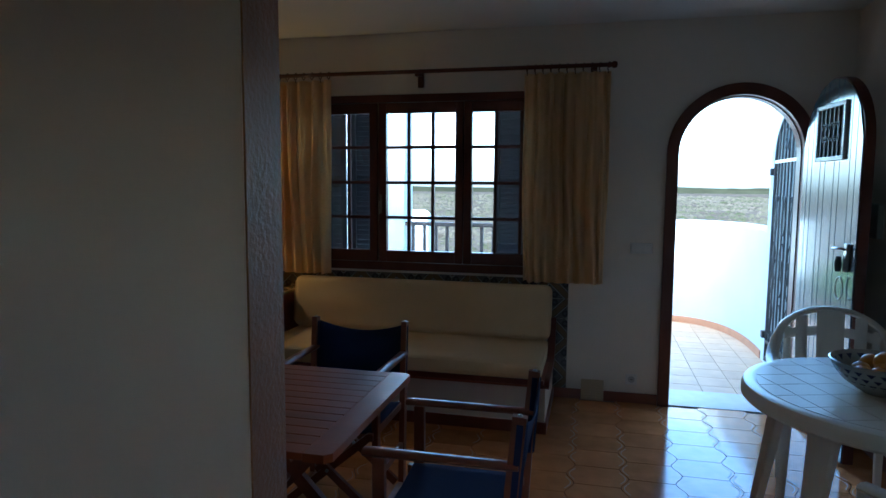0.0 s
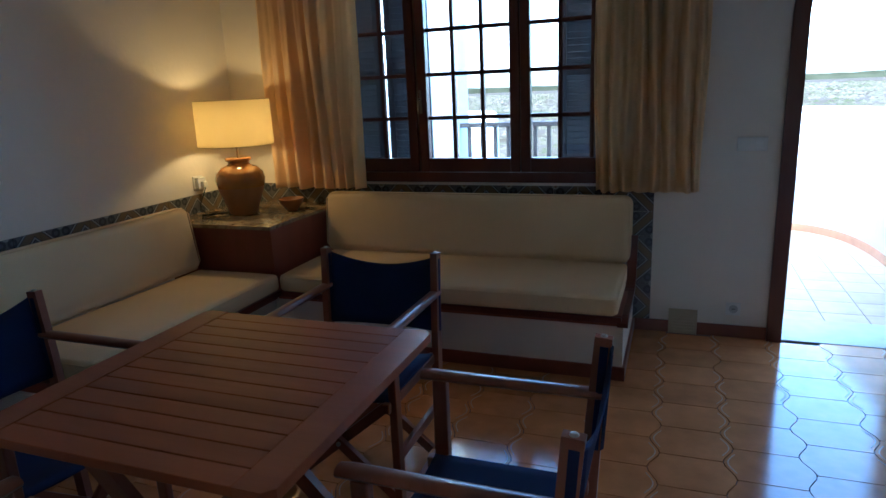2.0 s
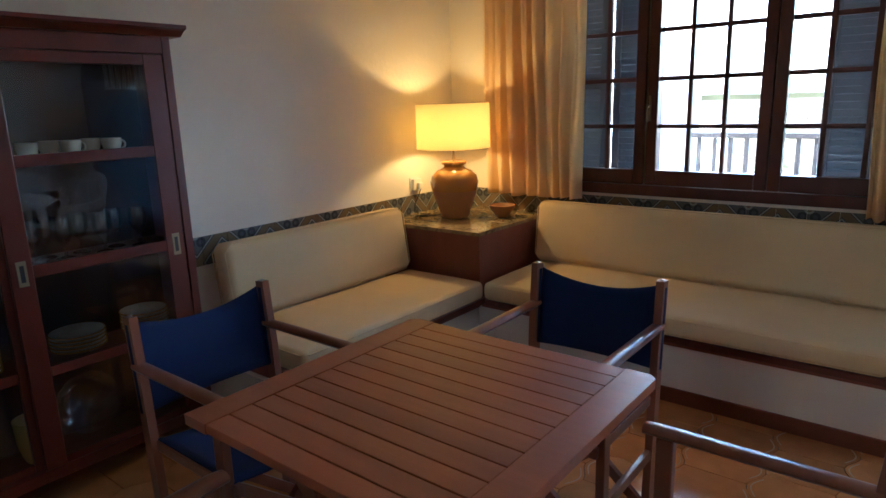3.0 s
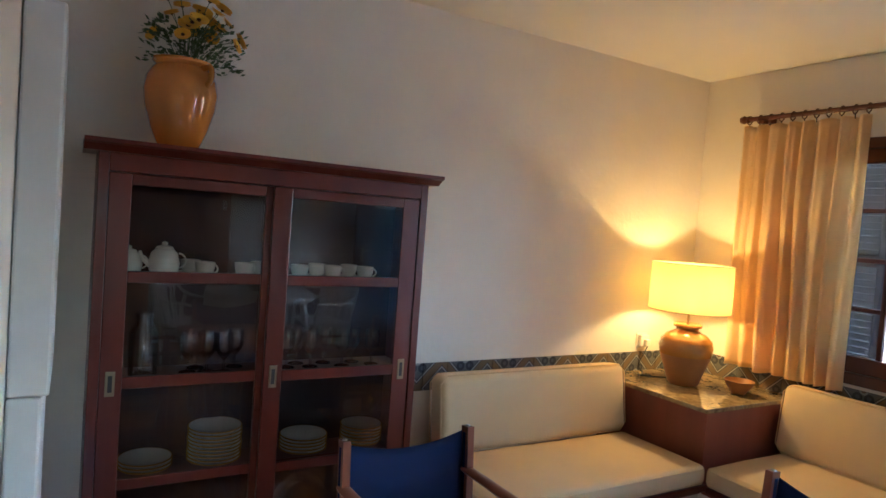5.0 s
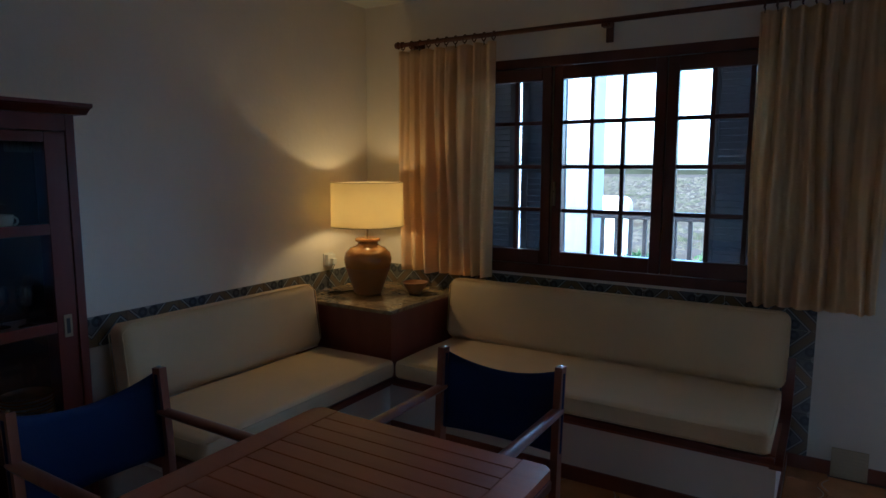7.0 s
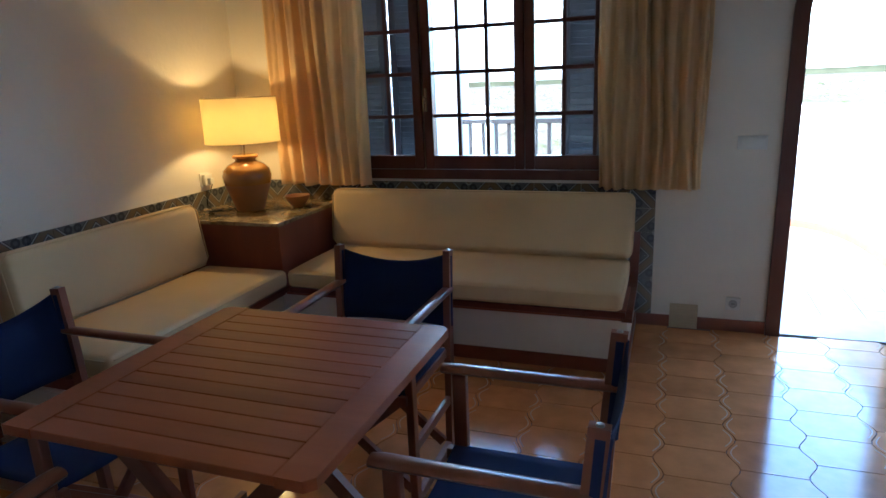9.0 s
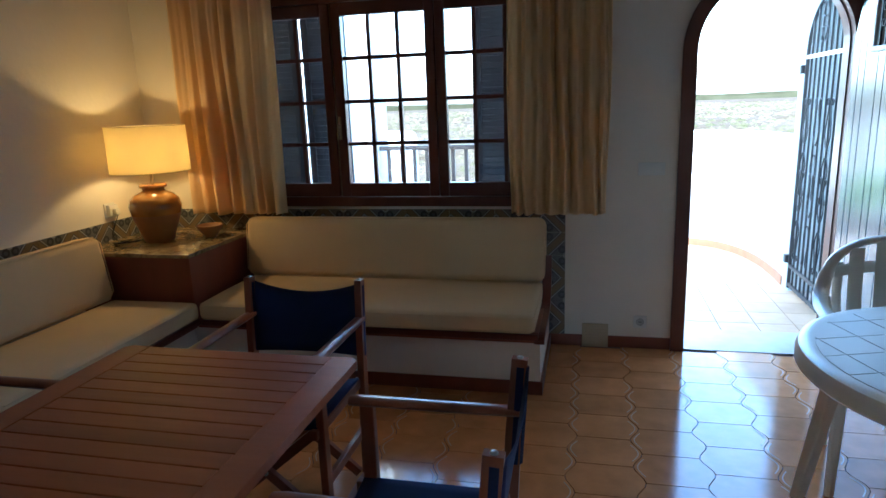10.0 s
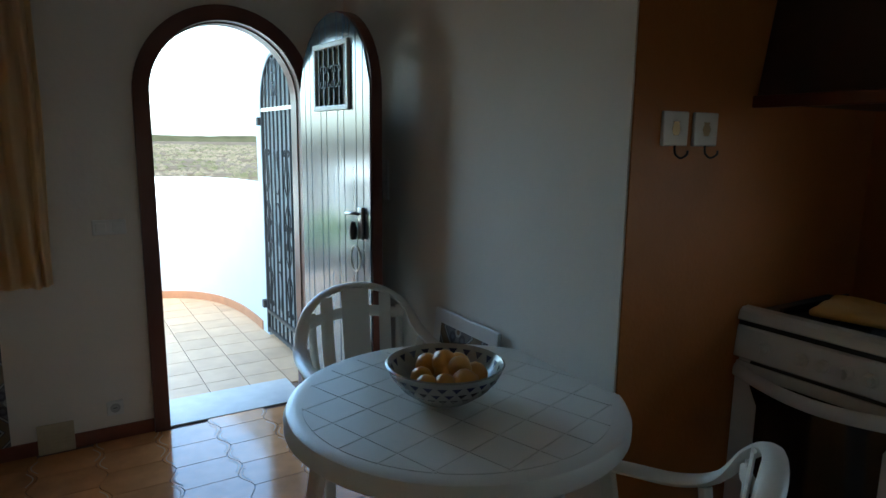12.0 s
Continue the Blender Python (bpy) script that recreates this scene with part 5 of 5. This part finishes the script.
def stove():
    s = thing("gas_cooker", "white enamelled cooker with a dark oven window and five knobs", "cooker")
    x0, x1, y0, y1 = 3.80, 4.38, 2.325, 2.926
    part("cooker_body", B(x0 + 0.02, x1, y0, y1, 0.02, 0.89, 0.006), ENAMEL, s)
    part("cooktop", B(x0 + 0.05, x1, y0 + 0.004, y1 - 0.004, 0.8905, 0.915, 0.004), IRON, s)
    bm = bmesh.new()
    prism(bm, [(-0.004, 0.897), (0.004, 0.925), (0.018, 0.936), (0.05, 0.938), (0.05, 0.892), (0.0, 0.892)], y1 - y0, (x0, y0, 0))
    part("front_rail", bm, ENAMEL, s)
    part("panel_groove", B(x0 + 0.004, x0 + 0.02, y0 + 0.002, y1 - 0.002, 0.874, 0.891), IRON, s)
    bm = bmesh.new()
    prism(bm, [(0.0, 0.755), (-0.012, 0.762), (0.0, 0.866), (0.006, 0.873), (0.02, 0.873), (0.02, 0.755)], y1 - y0, (x0, y0, 0))
    part("control_panel", bm, ENAMEL, s)
    for y in (2.82, 2.69, 2.62, 2.55, 2.48, 2.41):
        k = part("knob", lathe(bmesh.new(), [(0, 0), (0.023, 0), (0.022, 0.008), (0.017, 0.011), (0.015, 0.026), (0, 0.027)], 24), SWITCH, s, at=pose(x0 - 0.007, y, 0.812, 0, -84, 0), smooth=True)
        part("knob_grip", B(-0.015, 0.015, -0.003, 0.003, 0.026, 0.032, 0.001), SWITCH, k)
    part("oven_door", B(x0, x0 + 0.018, y0 + 0.004, y1 - 0.004, 0.10, 0.742, 0.003), ENAMEL, s)
    bm = bmesh.new()
    prism(bm, [(y0 + 0.10, 0.17), (y1 - 0.10, 0.17), (y1 - 0.10, 0.60), (y1 - 0.05, 0.70), (y0 + 0.05, 0.70), (y0 + 0.10, 0.60)], 0.004, (x0 - 0.005, 0, 0), (0, 1, 0), (0, 0, 1), (1, 0, 0))
    part("oven_window", bm, BLACKGLASS, s)
    bm = bmesh.new()
    n = 14
    sweep(bm, [(x0 - 0.012 - 0.045 * math.sin(math.pi * i / n), y0 + 0.01 + (y1 - y0 - 0.02) * i / n, 0.712 - 0.022 * math.sin(math.pi * i / n)) for i in range(n + 1)], 0.018, 0.05, 8)
    part("oven_handle", bm, ENAMEL, s, smooth=True)
    part("vent_strip", B(x0 - 0.001, x0 + 0.018, y0 + 0.06, y1 - 0.06, 0.7435, 0.753), IRON, s)
    for yy in (2.40, 2.54, 2.68, 2.82):
        part("pan_support", B(x0 + 0.08, x1 - 0.06, yy - 0.006, yy + 0.006, 0.9155, 0.945, 0.002), IRON, s)
    t = thing("tea_towel", "folded yellow kitchen towel on the cooker", "towel", pose(4.02, 2.62, 0.9455, 0, 0, 12))
    bm = B(-0.14, 0.14, -0.13, 0.13, 0, 0.028, 0.012, 3)
    bmesh.ops.subdivide_edges(bm, edges=[e for e in bm.edges if e.calc_length() > 0.15], cuts=8, use_grid_fill=True)
    for v in bm.verts:
        if v.co.z > 0.015:
            v.co.z += 0.012 * noise.noise(v.co * 14)
    part("towel_cloth", bm, TOWEL, t, smooth=True)


stove()
hood = thing("chimney_hood", "dark sloping plastered hood over the cooker", "hood")
part("hood_body", prism(bmesh.new(), [(4.595, 1.64), (3.785, 1.64), (3.785, 1.66), (3.965, ZC - 0.002), (4.595, ZC - 0.002)], 1.1, (0, 1.825, 0)), material("brown_hood_paint", (0.06, 0.022, 0.008), 0.6, vary=0.2), hood)
part("hood_edge", B(3.76, 3.785, 1.825, 2.925, 1.625, 1.665, 0.004), DARKWOOD, hood)
for x in (3.378, 3.522):
    h = thing("wall_hook_plate", "small white tile plaque with a painted jug and a black hook", "hook", pose(x, 2.93, 1.55), "hook plaques on the ochre wall")
    part("plaque", B(-0.057, 0.057, -0.014, -0.001, -0.052, 0.052, 0.004), SWITCH, h)
    bm = bmesh.new()
    lathe(bm, [(0, -0.02), (0.012, -0.02), (0.02, 0.0), (0.012, 0.016), (0.016, 0.022), (0, 0.022)], 12)
    for v in bm.verts:
        v.co.y = -0.0145 + v.co.y * 0.02
    part("painted_jug", bm, BRONZE, h)
    bm = bmesh.new()
    sweep(bm, smooth_pts([(0, -0.012, -0.05), (0, -0.016, -0.075), (0.008, -0.03, -0.088), (0.016, -0.045, -0.078), (0.016, -0.048, -0.065)], 4), 0.007, 0.007, 6)
    part("hook", bm, IRON, h, smooth=True)
tray = thing("leaning_tray", "white rectangular tray with a dark pattern leaning against the wall", "tray", pose(3.146, 3.745, 0.40, 0, 6, 0))
part("tray_board", B(-0.008, 0.008, -0.235, 0.235, -0.398, 0.375, 0.006), SWITCH, tray)
part("tray_pattern", B(-0.0095, -0.008, -0.175, 0.175, -0.25, 0.315), AZULEJO, tray)

mb = thing("wall_box", "small grey plastic box on the wall behind the open door", "electrical box", pose(XR, 4.575, 1.305, 0, 0, -90))
part("box_cover", B(-0.09, 0.09, -0.035, -0.006, -0.095, 0.095, 0.006), SOCKETGREY, mb)
part("box_base", B(-0.094, 0.094, -0.0055, -0.0005, -0.099, 0.099, 0.002), SWITCH, mb)

# ---- tile pieces ----
floor_ob = bpy.data.objects["floor"]
PX, PY, X0, Y0 = 0.2715, 0.2165, 2.12, 4.025


def wave(y, k):
    return 0.022 * math.sin(2 * math.pi * (y - Y0 + (0 if k % 2 else PY / 2) + PY * 0.25) / PY)


def floor_tile_mesh(k):
    """A tile with two wavy ends; its centre is the origin."""
    bm = bmesh.new()
    g = 0.0022
    n = 8
    ys = [-PY / 2 + g + (PY - 2 * g) * i / n for i in range(n + 1)]
    amp = 0.021
    left = [(-PX / 2 + g - amp * math.cos(2 * math.pi * y / PY), y) for y in ys]
    right = [(PX / 2 - g + amp * math.cos(2 * math.pi * y / PY), y) for y in ys]
    prism(bm, left + right[::-1], 0.008, (0, 0, -0.008), (1, 0, 0), (0, 1, 0), (0, 0, 1))
    me = bpy.data.meshes.new("floor_tile")
    bmesh.ops.recalc_face_normals(bm, faces=bm.faces[:])
    bm.to_mesh(me)
    bm.free()
    me.materials.append(TILE)
    return me


tile_me = floor_tile_mesh(0)
cells = []
for i in range(-14, 10):
    for j in range(-26, 6):
        x = X0 + (i + 0.5) * PX
        y = Y0 + j * PY + (PY / 2 if i % 2 == 0 else 0) - PY / 2
        if XL - 0.1 < x < 4.6 and -1.2 < y < YN + 0.02 and (y > YS - 0.1 or -0.3 < x < 2.35) and (x < XR + 0.1 or y < 2.9):
            cells.append((x, y))
cells.sort(key=lambda c: (c[0] - 1.9) ** 2 + (c[1] - 3.6) ** 2)
for x, y in cells[:300]:
    o = new("floor_tile", tile_me)
    o.location = (x, y, 0)
    o.parent = floor_ob
src = [tuple(v.co) for v in tile_me.vertices]
fcs = [tuple(p.vertices) for p in tile_me.polygons]
vv, ff = [], []
for x, y in cells[300:]:
    b0 = len(vv)
    vv += [(a + x, b + y, c) for a, b, c in src]
    ff += [tuple(q + b0 for q in f) for f in fcs]
me = bpy.data.meshes.new("floor_tiles_rest")
me.from_pydata(vv, [], ff)
me.materials.append(TILE)
tagged(new("floor_tiles_rest", me), kind="stuff").parent = floor_ob
# raised double lines beside some wavy joints
bm = bmesh.new()
for x, y in cells:
    ci = round((x - X0) / PX - 0.5)
    if abs(x - 1.9) > 2.2:
        continue
    for off, sd in ((-PX / 2 + 0.016, -1), (PX / 2 - 0.016, 1)):
        if abs(x + off - 2.12) < 0.05 and y < 4.2 or (ci + round(y / PY)) % 5 == 0:
            continue
        pts = [(x + off + sd * 0.021 * math.cos(2 * math.pi * t), y + t * PY, 0.0006) for t in np.linspace(-0.30, 0.30, 9)]
        sweep(bm, pts, 0.005, 0.0022, 4)
tagged(part("tile_relief_lines", bm, RELIEF, floor_ob), kind="stuff")

terr = bpy.data.objects["terrace_floor"]
tb = B(-0.1155, 0.1155, -0.1155, 0.1155, -0.01, 0)
tm = bpy.data.meshes.new("terrace_tile")
tb.to_mesh(tm)
tb.free()
tm.materials.append(TERRACE)
pts = []
for i in range(-12, 4):
    for j in range(0, 12):
        x, y = 2.47 + (i + 0.5) * 0.235, YO + 0.045 + j * 0.235
        if -0.2 < x < 3.13 and y < 8.1 and not (x > 2.75 and y > 7.8):
            pts.append((x, y))
pts.sort(key=lambda p: abs(p[0] - 2.6))
for x, y in pts[:200]:
    o = new("terrace_tile", tm)
    o.location = (x, y, 0)
    o.parent = terr

border = tagged(new("tile_border"), "band of blue, ochre and grey patterned wall tiles above the bench", "tile border", "", "structure")
wb = B(-0.069, 0.069, -0.004, 0.004, -0.069, 0.069, 0.001, 1)
wm = bpy.data.meshes.new("wall_tile")
wb.to_mesh(wm)
wb.free()
wm.materials.append(AZULEJO)
for i in range(19):
    x = 1.43 - i * 0.14
    if x > XL + 0.05:
        o = new("wall_tile", wm)
        o.matrix_basis = pose(x, YN - 0.0045, 0.775)
        o.parent = border
for i in range(5):
    o = new("wall_tile", wm)
    o.matrix_basis = pose(1.43, YN - 0.0045, 0.635 - i * 0.14 + (0.007 if i == 4 else 0), 0, 0, 0)
    o.parent = border
for i in range(15):
    y = 4.95 - i * 0.14
    o = new("wall_tile", wm)
    o.matrix_basis = pose(XL + 0.0045, y, 0.765, 0, 0, 90)
    o.parent = border
